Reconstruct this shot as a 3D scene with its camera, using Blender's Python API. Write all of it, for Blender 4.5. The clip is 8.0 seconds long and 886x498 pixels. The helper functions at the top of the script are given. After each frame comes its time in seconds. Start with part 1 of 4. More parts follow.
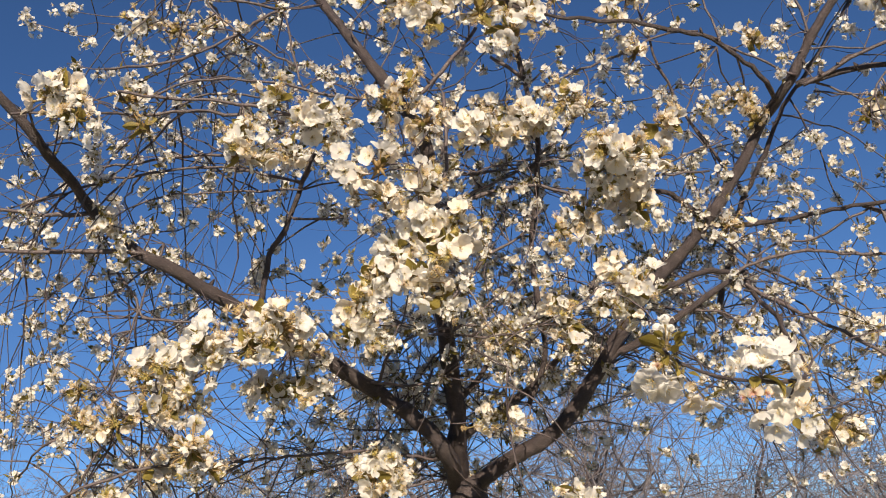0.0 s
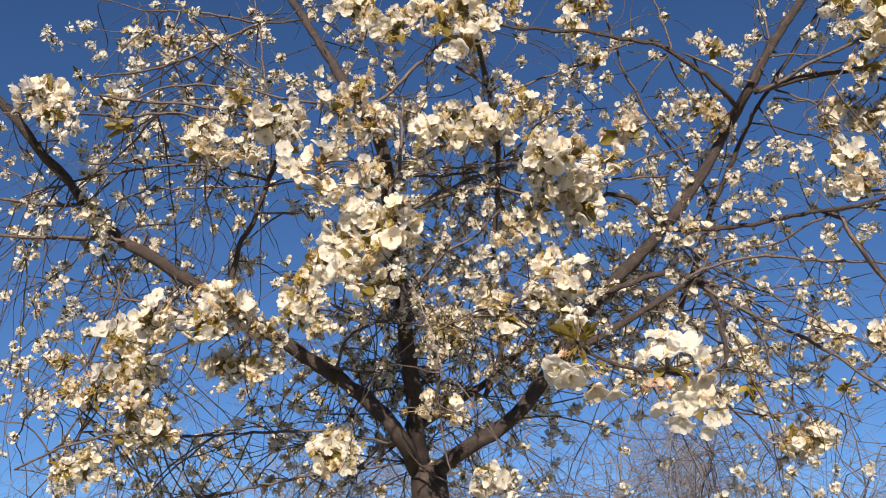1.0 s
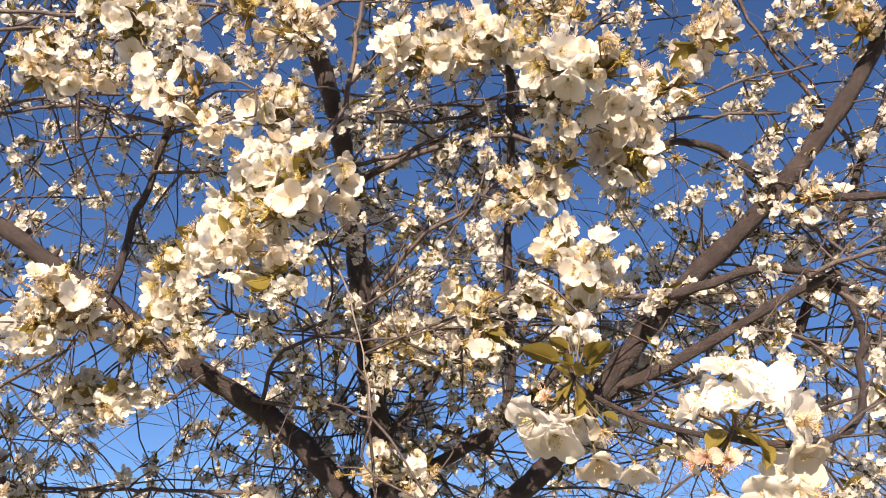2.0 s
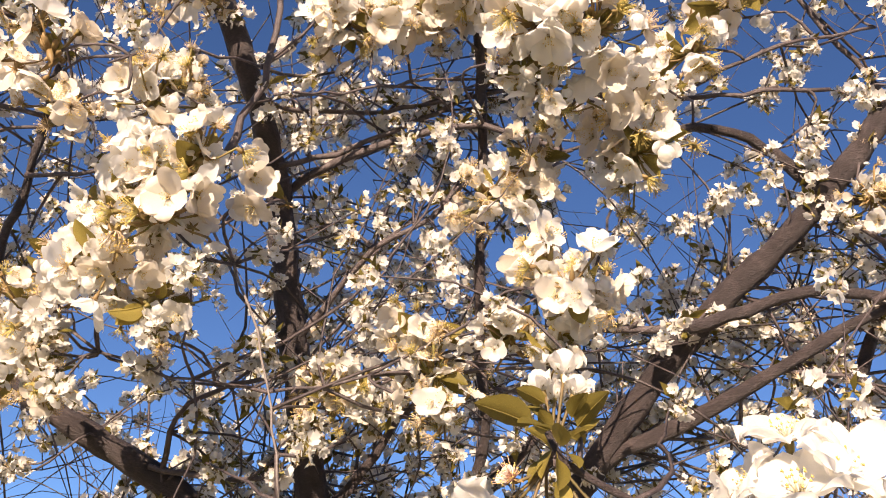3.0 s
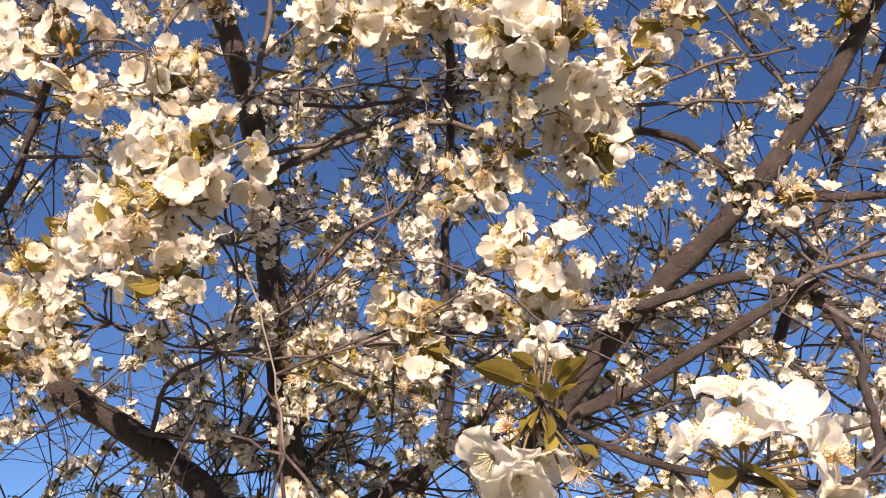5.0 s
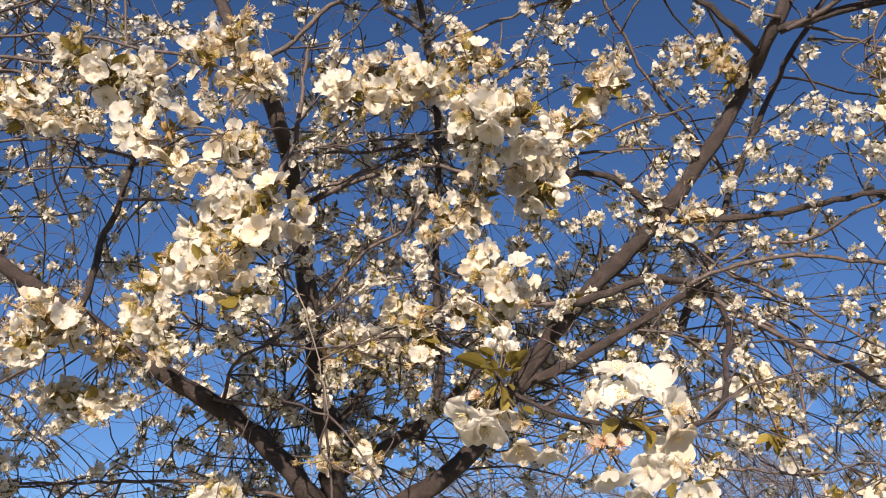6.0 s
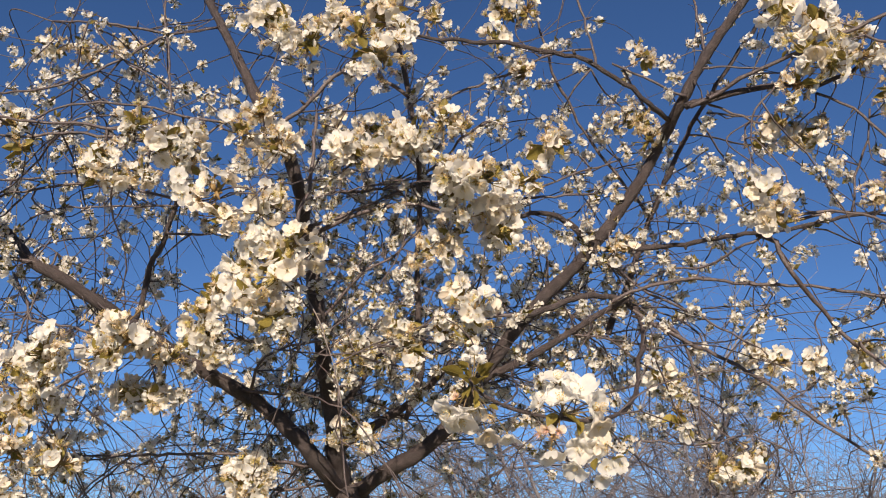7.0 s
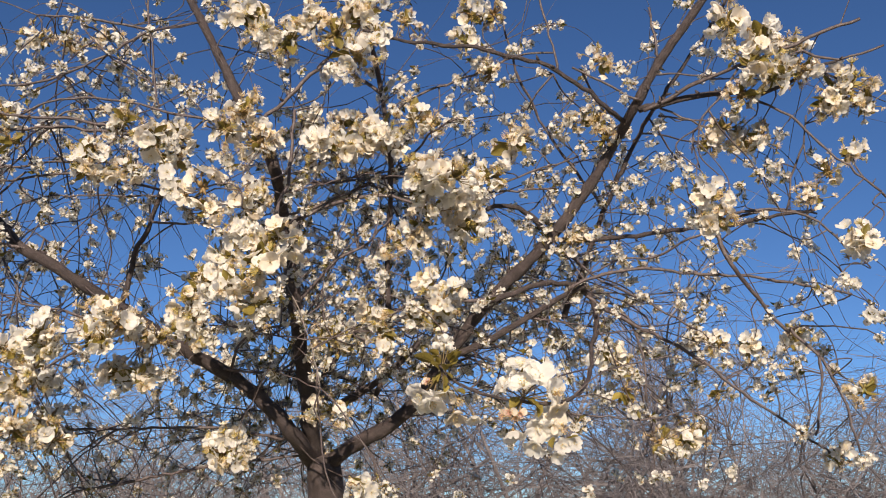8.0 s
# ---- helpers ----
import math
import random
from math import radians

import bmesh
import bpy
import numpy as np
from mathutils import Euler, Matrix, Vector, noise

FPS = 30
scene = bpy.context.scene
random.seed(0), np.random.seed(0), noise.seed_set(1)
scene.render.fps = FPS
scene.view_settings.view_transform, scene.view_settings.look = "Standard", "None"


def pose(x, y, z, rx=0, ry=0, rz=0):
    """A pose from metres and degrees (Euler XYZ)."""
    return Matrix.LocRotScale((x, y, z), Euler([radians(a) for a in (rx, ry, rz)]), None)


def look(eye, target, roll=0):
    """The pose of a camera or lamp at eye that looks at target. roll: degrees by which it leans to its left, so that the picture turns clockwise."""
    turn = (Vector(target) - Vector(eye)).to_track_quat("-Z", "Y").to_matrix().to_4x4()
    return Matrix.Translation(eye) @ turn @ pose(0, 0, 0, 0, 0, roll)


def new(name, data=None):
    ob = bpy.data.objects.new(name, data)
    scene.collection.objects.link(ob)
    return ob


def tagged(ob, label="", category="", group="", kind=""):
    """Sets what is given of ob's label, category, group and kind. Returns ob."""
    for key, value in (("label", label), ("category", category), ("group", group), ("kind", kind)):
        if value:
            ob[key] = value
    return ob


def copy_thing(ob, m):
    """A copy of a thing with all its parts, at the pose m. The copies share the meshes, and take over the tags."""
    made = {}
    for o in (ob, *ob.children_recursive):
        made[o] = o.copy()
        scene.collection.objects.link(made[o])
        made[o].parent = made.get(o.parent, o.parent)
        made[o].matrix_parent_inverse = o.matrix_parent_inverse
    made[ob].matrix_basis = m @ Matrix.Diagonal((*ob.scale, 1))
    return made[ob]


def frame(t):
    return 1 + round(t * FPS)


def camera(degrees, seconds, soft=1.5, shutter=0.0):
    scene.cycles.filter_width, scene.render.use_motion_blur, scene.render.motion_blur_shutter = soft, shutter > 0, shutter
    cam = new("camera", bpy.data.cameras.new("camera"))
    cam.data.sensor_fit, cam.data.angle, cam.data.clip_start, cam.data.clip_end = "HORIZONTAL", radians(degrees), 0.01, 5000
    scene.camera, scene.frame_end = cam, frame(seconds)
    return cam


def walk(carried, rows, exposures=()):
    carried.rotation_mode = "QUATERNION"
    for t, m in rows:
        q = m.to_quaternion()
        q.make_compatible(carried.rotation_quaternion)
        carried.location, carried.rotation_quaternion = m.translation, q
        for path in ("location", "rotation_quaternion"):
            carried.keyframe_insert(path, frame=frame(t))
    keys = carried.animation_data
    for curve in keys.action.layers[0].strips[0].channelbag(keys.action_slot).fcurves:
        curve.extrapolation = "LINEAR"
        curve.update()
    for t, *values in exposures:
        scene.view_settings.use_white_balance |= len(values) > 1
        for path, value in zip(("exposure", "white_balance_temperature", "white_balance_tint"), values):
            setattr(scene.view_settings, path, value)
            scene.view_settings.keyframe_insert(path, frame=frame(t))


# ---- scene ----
cam = camera(50.0, 8.0, soft=1.0)
PATH = [
    (0, (-0.0349, 0.0578, 1.5187), (0.0041, 1.9449, 2.1798), -5.49),
    (0.5, (0.0774, -0.0094, 1.5371), (0.0724, 1.9069, 2.1096), -2.94),
    (1, (0.2668, 0.0064, 1.4176), (0.0283, 1.8525, 2.1489), -1.14),
    (1.2, (0.3146, 0.2084, 1.5687), (-0.0325, 2.0731, 2.2032), 0.52),
    (2.3, (0.4359, 0.6489, 1.5943), (-0.1913, 2.3725, 2.3919), 3.97),
    (2.5, (0.4104, 0.7121, 1.6354), (-0.1956, 2.4515, 2.4147), 3.54),
    (3, (0.3975, 0.8419, 1.6626), (-0.2177, 2.5449, 2.5121), 3.76),
    (3.5, (0.3849, 0.8478, 1.7006), (-0.1846, 2.5958, 2.4881), 3.03),
    (4, (0.3234, 0.8250, 1.7122), (-0.1175, 2.6063, 2.5077), 1.27),
    (4.5, (0.3147, 0.7906, 1.6925), (-0.0926, 2.5878, 2.4700), 1.69),
    (4.7, (0.3300, 0.7773, 1.6635), (-0.0923, 2.5483, 2.4911), 2.34),
    (5.8, (0.4324, 0.5149, 1.5632), (-0.0062, 2.3059, 2.3378), 1.49),
    (6, (0.4423, 0.4201, 1.5588), (0.0210, 2.2320, 2.2935), 0.94),
    (6.5, (0.4450, 0.2478, 1.5300), (0.0806, 2.0820, 2.2391), 0.82),
    (7, (0.4704, 0.0503, 1.5529), (0.1471, 1.9210, 2.1822), -0.11),
    (7.5, (0.3986, -0.0719, 1.5096), (0.1935, 1.8156, 2.1382), -0.71),
    (8, (0.4573, -0.0837, 1.5830), (0.2334, 1.8315, 2.1140), -0.45),
]
EXPOSURES = [(0.0, 1.01, 6720, 15), (1.2, 1.01, 6720, 15), (2.3, 1.50, 7180, 23), (4.7, 1.39, 7200, 25), (5.8, 1.13, 6900, 19), (7.0, 0.94, 6700, 17), (8.0, 0.91, 6680, 17)]
walk(cam, [(t, look(eye, target, roll)) for t, eye, target, roll in PATH], EXPOSURES)

# ---- sky and sun ----
SUN = Vector((0.05, -0.86, 0.42)).normalized()
world = bpy.data.worlds.new("sky")
scene.world = world
world.use_nodes = True
sky = world.node_tree.nodes.new("ShaderNodeTexSky")
sky.sky_type = "NISHITA"
sky.sun_disc = False
sky.sun_elevation = math.asin(SUN.z)
sky.sun_rotation = math.atan2(SUN.x, SUN.y)
sky.altitude = 3000
sky.air_density, sky.dust_density, sky.ozone_density = 1.0, 0.0, 4.0
background = world.node_tree.nodes["Background"]
background.inputs["Strength"].default_value = 0.0535
deep = world.node_tree.nodes.new("ShaderNodeMix")
deep.data_type, deep.blend_type = "RGBA", "MULTIPLY"
deep.inputs["Factor"].default_value = 1.0
deep.inputs["B"].default_value = (0.575, 0.81, 0.975, 1)
world.node_tree.links.new(sky.outputs[0], deep.inputs["A"])
world.node_tree.links.new(deep.outputs["Result"], background.inputs["Color"])
sun = new("sun", bpy.data.lights.new("sun", "SUN"))
sun.data.energy, sun.data.angle, sun.data.color = 4.3, radians(0.5), (1.0, 0.885, 0.69)
sun.matrix_world = look(SUN * 30, (0, 0, 0))


# ---- materials ----
def material(name):
    m = bpy.data.materials.new(name)
    m.use_nodes = True
    return m, m.node_tree.nodes, m.node_tree.links, m.node_tree.nodes["Principled BSDF"]


def ramp(nodes, stops):
    r = nodes.new("ShaderNodeValToRGB")
    while len(r.color_ramp.elements) < len(stops):
        r.color_ramp.elements.new(0.5)
    for e, (at, c) in zip(r.color_ramp.elements, stops):
        e.position, e.color = at, (*c, 1)
    return r


def noise_node(nodes, links, scale, detail=4, rough=0.6, stretch=None):
    n = nodes.new("ShaderNodeTexNoise")
    n.inputs["Scale"].default_value, n.inputs["Detail"].default_value, n.inputs["Roughness"].default_value = scale, detail, rough
    c = nodes.new("ShaderNodeTexCoord")
    if stretch:
        g = nodes.new("ShaderNodeMapping")
        g.inputs["Scale"].default_value = stretch
        links.new(c.outputs["Object"], g.inputs["Vector"])
        links.new(g.outputs[0], n.inputs["Vector"])
    else:
        links.new(c.outputs["Object"], n.inputs["Vector"])
    return n


def bump_node(nodes, links, height, out, strength, distance):
    b = nodes.new("ShaderNodeBump")
    b.inputs["Strength"].default_value, b.inputs["Distance"].default_value = strength, distance
    links.new(height, b.inputs["Height"])
    links.new(b.outputs[0], out)
    return b


def bark(name, dark, mid, light, scale, relief, gloss=0.6):
    """Bark with blotches, fine grain and cross-grained pores."""
    m, nodes, links, p = material(name)
    blotch = noise_node(nodes, links, scale, 5, 0.65)
    grain = noise_node(nodes, links, scale * 6, 6, 0.7, (1, 1, 2.6))
    mix = nodes.new("ShaderNodeMix")
    mix.data_type = "FLOAT"
    mix.inputs[0].default_value = 0.5
    links.new(blotch.outputs[0], mix.inputs[2])
    links.new(grain.outputs[0], mix.inputs[3])
    r = ramp(nodes, [(0.30, dark), (0.50, mid), (0.68, light)])
    links.new(mix.outputs[0], r.inputs[0])
    links.new(r.outputs[0], p.inputs["Base Color"])
    p.inputs["Roughness"].default_value = gloss
    p.inputs["Specular IOR Level"].default_value = 0.5
    bump_node(nodes, links, grain.outputs[0], p.inputs["Normal"], 0.9, relief)
    return m


def thin(name, stops, see_through, scale, rough=0.55, per_object=0.0):
    """A petal, leaf or sepal: part of the light goes through."""
    m, nodes, links, p = material(name)
    n = noise_node(nodes, links, scale, 3, 0.55)
    r = ramp(nodes, stops)
    info = nodes.new("ShaderNodeObjectInfo")
    geo = nodes.new("ShaderNodeNewGeometry")
    add = nodes.new("ShaderNodeMath")
    add.operation = "MULTIPLY_ADD"
    add.inputs[1].default_value = per_object
    links.new(info.outputs["Random"], add.inputs[0])
    links.new(n.outputs[0], add.inputs[2])
    add2 = nodes.new("ShaderNodeMath")
    add2.operation = "MULTIPLY_ADD"
    add2.inputs[1].default_value = 0.25
    links.new(geo.outputs["Random Per Island"], add2.inputs[0])
    links.new(add.outputs[0], add2.inputs[2])
    links.new(add2.outputs[0], r.inputs[0])
    links.new(r.outputs[0], p.inputs["Base Color"])
    p.inputs["Roughness"].default_value = rough
    p.inputs["Specular IOR Level"].default_value = 0.25
    back = nodes.new("ShaderNodeBsdfTranslucent")
    links.new(r.outputs[0], back.inputs["Color"])
    mix = nodes.new("ShaderNodeMixShader")
    mix.inputs[0].default_value = see_through
    links.new(p.outputs[0], mix.inputs[1])
    links.new(back.outputs[0], mix.inputs[2])
    links.new(mix.outputs[0], nodes["Material Output"].inputs[0])
    bump_node(nodes, links, n.outputs[0], p.inputs["Normal"], 0.25, 0.001)
    return m


BARK = bark("cherry_bark", (0.018, 0.013, 0.013), (0.042, 0.0305, 0.0305), (0.104, 0.079, 0.077), 55, 0.0035, 0.55)
TWIG = bark("twig_bark", (0.032, 0.024, 0.024), (0.074, 0.056, 0.056), (0.175, 0.138, 0.132), 120, 0.001, 0.42)
PALE_TWIG = bark("pale_twig_bark", (0.11, 0.09, 0.08), (0.19, 0.16, 0.145), (0.32, 0.28, 0.25), 120, 0.001)
FAR_BARK = bark("thicket_bark", (0.056, 0.050, 0.055), (0.118, 0.106, 0.113), (0.235, 0.216, 0.222), 20, 0.004)
PETAL = thin("white_petal", [(0.2, (0.80, 0.76, 0.68)), (0.5, (0.86, 0.83, 0.775)), (0.85, (0.89, 0.875, 0.84))], 0.62, 90, 0.5, 0.25)
PETAL_OLD = thin("cream_petal", [(0.2, (0.70, 0.58, 0.45)), (0.5, (0.78, 0.69, 0.57)), (0.85, (0.83, 0.77, 0.68))], 0.46, 90, 0.6, 0.25)
STAMEN = thin("stamen_thread", [(0.2, (0.78, 0.70, 0.46)), (0.8, (0.86, 0.82, 0.64))], 0.2, 200, 0.5)
RUST = thin("spent_stamen", [(0.15, (0.42, 0.27, 0.15)), (0.5, (0.60, 0.43, 0.26)), (0.9, (0.76, 0.64, 0.48))], 0.2, 200, 0.6, 0.3)
PINK = thin("pink_stamen", [(0.15, (0.62, 0.26, 0.19)), (0.5, (0.74, 0.38, 0.28)), (0.9, (0.82, 0.55, 0.42))], 0.2, 200, 0.6, 0.3)
OLIVE = thin("olive_stamen", [(0.15, (0.30, 0.25, 0.05)), (0.5, (0.46, 0.38, 0.10)), (0.9, (0.62, 0.52, 0.20))], 0.2, 200, 0.6, 0.3)
ANTHER = thin("yellow_anther", [(0.2, (0.62, 0.40, 0.09)), (0.8, (0.75, 0.56, 0.18))], 0.05, 300, 0.6)
CALYX = thin("green_calyx", [(0.2, (0.13, 0.13, 0.03)), (0.5, (0.21, 0.19, 0.055)), (0.85, (0.26, 0.17, 0.075))], 0.15, 150, 0.5, 0.3)
STALK = thin("olive_stalk", [(0.2, (0.070, 0.058, 0.022)), (0.5, (0.115, 0.092, 0.036)), (0.85, (0.16, 0.11, 0.055))], 0.10, 150, 0.5, 0.3)
LEAF = thin("young_leaf", [(0.15, (0.060, 0.056, 0.013)), (0.45, (0.115, 0.098, 0.022)), (0.75, (0.19, 0.15, 0.036)), (0.95, (0.34, 0.27, 0.07))], 0.45, 120, 0.42, 0.35)


# ---- mesh building ----
class Lump:
    """Vertices, faces and a material number for each face."""

    def __init__(self):
        self.v, self.f, self.m = [], [], []

    def add(self, verts, faces, mat=0):
        k = len(self.v)
        self.v.extend(verts)
        self.f.extend([tuple(i + k for i in f) for f in faces])
        self.m.extend([mat] * len(faces))

    def mesh(self, name, materials, smooth=True):
        me = bpy.data.meshes.new(name)
        me.from_pydata([tuple(v) for v in self.v], [], self.f)
        for m in materials:
            me.materials.append(m)
        me.polygons.foreach_set("material_index", self.m)
        me.polygons.foreach_set("use_smooth", [smooth] * len(self.f))
        me.update()
        return me


def spline(points, step):
    """A smooth line through the points, with a point about every step metres."""
    p = [np.array(q, float) for q in points]
    p = [2 * p[0] - p[1]] + p + [2 * p[-1] - p[-2]]
    line = []
    for a, b, c, d in zip(p, p[1:], p[2:], p[3:]):
        n = max(2, int(np.linalg.norm(c - b) / step))
        for k in range(n):
            t = k / n
            line.append(0.5 * (2 * b + (c - a) * t + (2 * a - 5 * b + 4 * c - d) * t * t + (3 * b - a - 3 * c + d) * t ** 3))
    line.append(p[-2])
    return np.array(line)


def tube(lump, line, radii, sides, mat=0, knobs=0.0, seed=0.0):
    """A round, tapering rod along a line."""
    line = np.asarray(line, float)
    ahead = np.gradient(line, axis=0)
    ahead /= np.linalg.norm(ahead, axis=1)[:, None] + 1e-12
    ref = np.array((0.31, 0.17, 0.93)) if abs(ahead[0][2]) < 0.9 else np.array((0.9, 0.3, 0.1))
    verts = []
    for p, a, r in zip(line, ahead, radii):
        u = np.cross(a, ref)
        u /= np.linalg.norm(u) + 1e-12
        w = np.cross(a, u)
        ref = np.cross(u, a)
        for k in range(sides):
            c, s = math.cos(2 * math.pi * k / sides), math.sin(2 * math.pi * k / sides)
            d = u * c + w * s
            rr = r
            if knobs:
                q = p + d * r
                rr = r * (1 + knobs * noise.noise((q[0] * 38 + seed, q[1] * 38, q[2] * 38)) + 0.6 * knobs * noise.noise((q[0] * 110, q[1] * 110 + seed, q[2] * 110)))
            verts.append(p + d * rr)
    n = len(line)
    faces = [(i * sides + k, i * sides + (k + 1) % sides, (i + 1) * sides + (k + 1) % sides, (i + 1) * sides + k) for i in range(n - 1) for k in range(sides)]
    faces += [tuple(range(sides - 1, -1, -1)), tuple((n - 1) * sides + k for k in range(sides))]
    lump.add(verts, faces, mat)


def part(name, me, parent, label="", place=None):
    ob = new(name, me)
    ob.parent = parent
    if place is not None:
        ob.matrix_basis = place
    if label:
        tagged(ob, label)
    return ob


# ---- ground ----
def build_ground():
    m, nodes, links, p = material("spring_meadow")
    big, small = noise_node(nodes, links, 0.35, 6, 0.6), noise_node(nodes, links, 14, 8, 0.7)
    mix = nodes.new("ShaderNodeMix")
    mix.data_type = "FLOAT"
    mix.inputs[0].default_value = 0.55
    links.new(big.outputs[0], mix.inputs[2])
    links.new(small.outputs[0], mix.inputs[3])
    r = ramp(nodes, [(0.35, (0.15, 0.145, 0.075)), (0.5, (0.27, 0.24, 0.14)), (0.65, (0.42, 0.37, 0.24))])
    links.new(mix.outputs[0], r.inputs[0])
    links.new(r.outputs[0], p.inputs["Base Color"])
    p.inputs["Roughness"].default_value = 0.95
    bump_node(nodes, links, small.outputs[0], p.inputs["Normal"], 1.0, 0.05)
    lump = Lump()
    rings = [0.0, 1, 2, 4, 7, 11, 16, 24, 40, 80, 200, 600, 2500]
    turns = 48
    verts = [(0, 1.7, 0)]
    for q in rings[1:]:
        for k in range(turns):
            a = 2 * math.pi * k / turns
            x, y = q * math.cos(a), q * math.sin(a)
            z = 0.012 * noise.noise((x * 0.5, y * 0.5, 3.0)) * min(1, q / 3) if q < 100 else 0.0
            verts.append((x, y + 1.7, z))
    faces = [(0, 1 + k, 1 + (k + 1) % turns) for k in range(turns)]
    for i in range(len(rings) - 2):
        for k in range(turns):
            a, b = 1 + i * turns, 1 + (i + 1) * turns
            faces.append((a + k, b + k, b + (k + 1) % turns, a + (k + 1) % turns))
    lump.add(verts, faces)
    tagged(new("ground", lump.mesh("ground", [m])), "uneven meadow ground with short dry grass", "ground", kind="structure")


build_ground()


# ---- bare thicket behind the tree ----
def shrub_mesh(seed, height):
    """A leafless shrub: stems that fork into ever finer, crooked twigs."""
    rng = random.Random(seed)
    twigs = Lump()

    def grow(stems, p, d, length, r, depth):
        n = (6, 4, 3, 1)[depth]
        line, q, e = [p], np.array(p, float), np.array(d, float)
        for _ in range(n):
            e = e + np.array([rng.gauss(0, 0.24), rng.gauss(0, 0.24), rng.gauss(0.02, 0.20)])
            e /= np.linalg.norm(e)
            q = q + e * length / n
            line.append(q.copy())
        tube(stems if depth == 0 else twigs, line, [r * (1 - 0.7 * k / n) for k in range(n + 1)], 5 if depth == 0 else 3)
        if depth == 3:
            return
        for _ in range((12, 9, 5)[depth]):
            k = rng.randint(1, n)
            out = np.array([rng.gauss(0, 1), rng.gauss(0, 1), rng.gauss(0.1, 0.8)])
            e2 = e * 0.45 + out / np.linalg.norm(out) * 0.9
            grow(stems, line[k], e2 / np.linalg.norm(e2), length * rng.uniform(0.36, 0.60), max(0.0022, r * 0.42), depth + 1)

    bases = []
    for _ in range(5):
        stems = Lump()
        a = rng.uniform(0, 2 * math.pi)
        grow(stems, (0.25 * math.cos(a), 0.25 * math.sin(a), -0.05), (0.45 * math.cos(a), 0.45 * math.sin(a), 1), height * rng.uniform(0.5, 0.72), 0.024, 0)
        bases.append(stems.mesh("stem", [FAR_BARK]))
    return bases, twigs.mesh("twigs", [FAR_BARK], False)


def build_thicket():
    rng = random.Random(11)
    kinds = []
    for k in range(5):
        stems, twigs = shrub_mesh(40 + k, 3.4)
        shrub = tagged(new("bare_shrub"), "leafless grey-brown shrub with dense fine twigs", "shrub", "bare thicket behind the tree")
        for me in stems:
            part("stem", me, shrub)
        tagged(part("twig_mass", twigs, shrub), kind="stuff")
        kinds.append(shrub)
    k = 0
    for dist, gap, grown in ((5.2, 1.15, 1.00), (6.6, 1.05, 1.23), (8.4, 1.15, 1.48)):
        x = -dist * 1.1
        while x < dist * 1.1:
            y = dist + 1.7 + rng.uniform(-0.5, 0.5)
            s = grown * rng.uniform(0.85, 1.12) * (0.80 if x < -0.22 * dist else 1)
            m = pose(x + rng.uniform(-0.3, 0.3), y, 0, 0, 0, rng.uniform(0, 360)) @ Matrix.Diagonal((s * 1.1, s * 1.1, s, 1))
            if k < len(kinds):
                kinds[k].matrix_basis = m
            else:
                copy_thing(kinds[k % len(kinds)], m)
            k += 1
            x += gap * rng.uniform(0.8, 1.2)


build_thicket()


# ---- flowers: shared meshes, about one unit across, facing +z ----
def petal(lump, rng, turn, length, width, cup, curl, mat, rows=6, columns=5, ruffle=1.0):
    """One rounded, notched and ruffled petal."""
    verts, faces = [], []
    twist, edge, phase, wave = rng.uniform(-0.25, 0.25), rng.uniform(0.02, 0.10), rng.uniform(0, 6.28), rng.uniform(0.01, 0.03) * ruffle
    c, s = math.cos(turn), math.sin(turn)
    for i in range(rows):
        u = math.sin(0.5 * math.pi * i / (rows - 1)) ** 1.15
        w = width * math.sqrt(max(0.0, 1 - ((u - 0.60) / (0.42 if u > 0.60 else 0.66)) ** 2))
        for k in range(columns):
            j = 2 * k / (columns - 1) - 1
            x = 0.04 + length * u - 0.055 * length * (1 - abs(j)) * (u > 0.97) - 0.06 * length * j * j * u
            y = w * j
            z = cup * length * u ** 1.5 - curl * length * max(0, u - 0.55) ** 2 * 3 + edge * j * j * u * length * 2.2 + twist * y * u
            z += wave * u * math.sin(phase + 5.5 * j + 4 * u) + rng.uniform(-0.008, 0.008) * u
            verts.append((x * c - y * s, x * s + y * c, z))
    for i in range(rows - 1):
        for k in range(columns - 1):
            a = i * columns + k
            faces.append((a, a + 1, a + columns + 1, a + columns))
    lump.add(verts, faces, mat)


def stamens(lump, rng, count, spread, length, thread, tip, thick=1.0):
    for k in range(count):
        a = 2 * math.pi * (k + rng.uniform(-0.4, 0.4)) / count
        o = spread * math.sqrt(rng.uniform(0.05, 1))
        d = np.array((math.cos(a) * o, math.sin(a) * o, 1.0))
        d *= length * rng.uniform(0.55, 1.1) / np.linalg.norm(d)
        base = np.array((0.03 * math.cos(a), 0.03 * math.sin(a), 0.0))
        tube(lump, [base, base + d], [0.009 * thick, 0.006 * thick], 3, thread)
        c, q = base + d, 0.009 + 0.009 * thick
        lump.add([c + (q, 0, -q), c + (-q, q, -q), c + (-q, -q, -q), c + (0, 0, q)], [(0, 1, 3), (1, 2, 3), (2, 0, 3), (2, 1, 0)], tip)


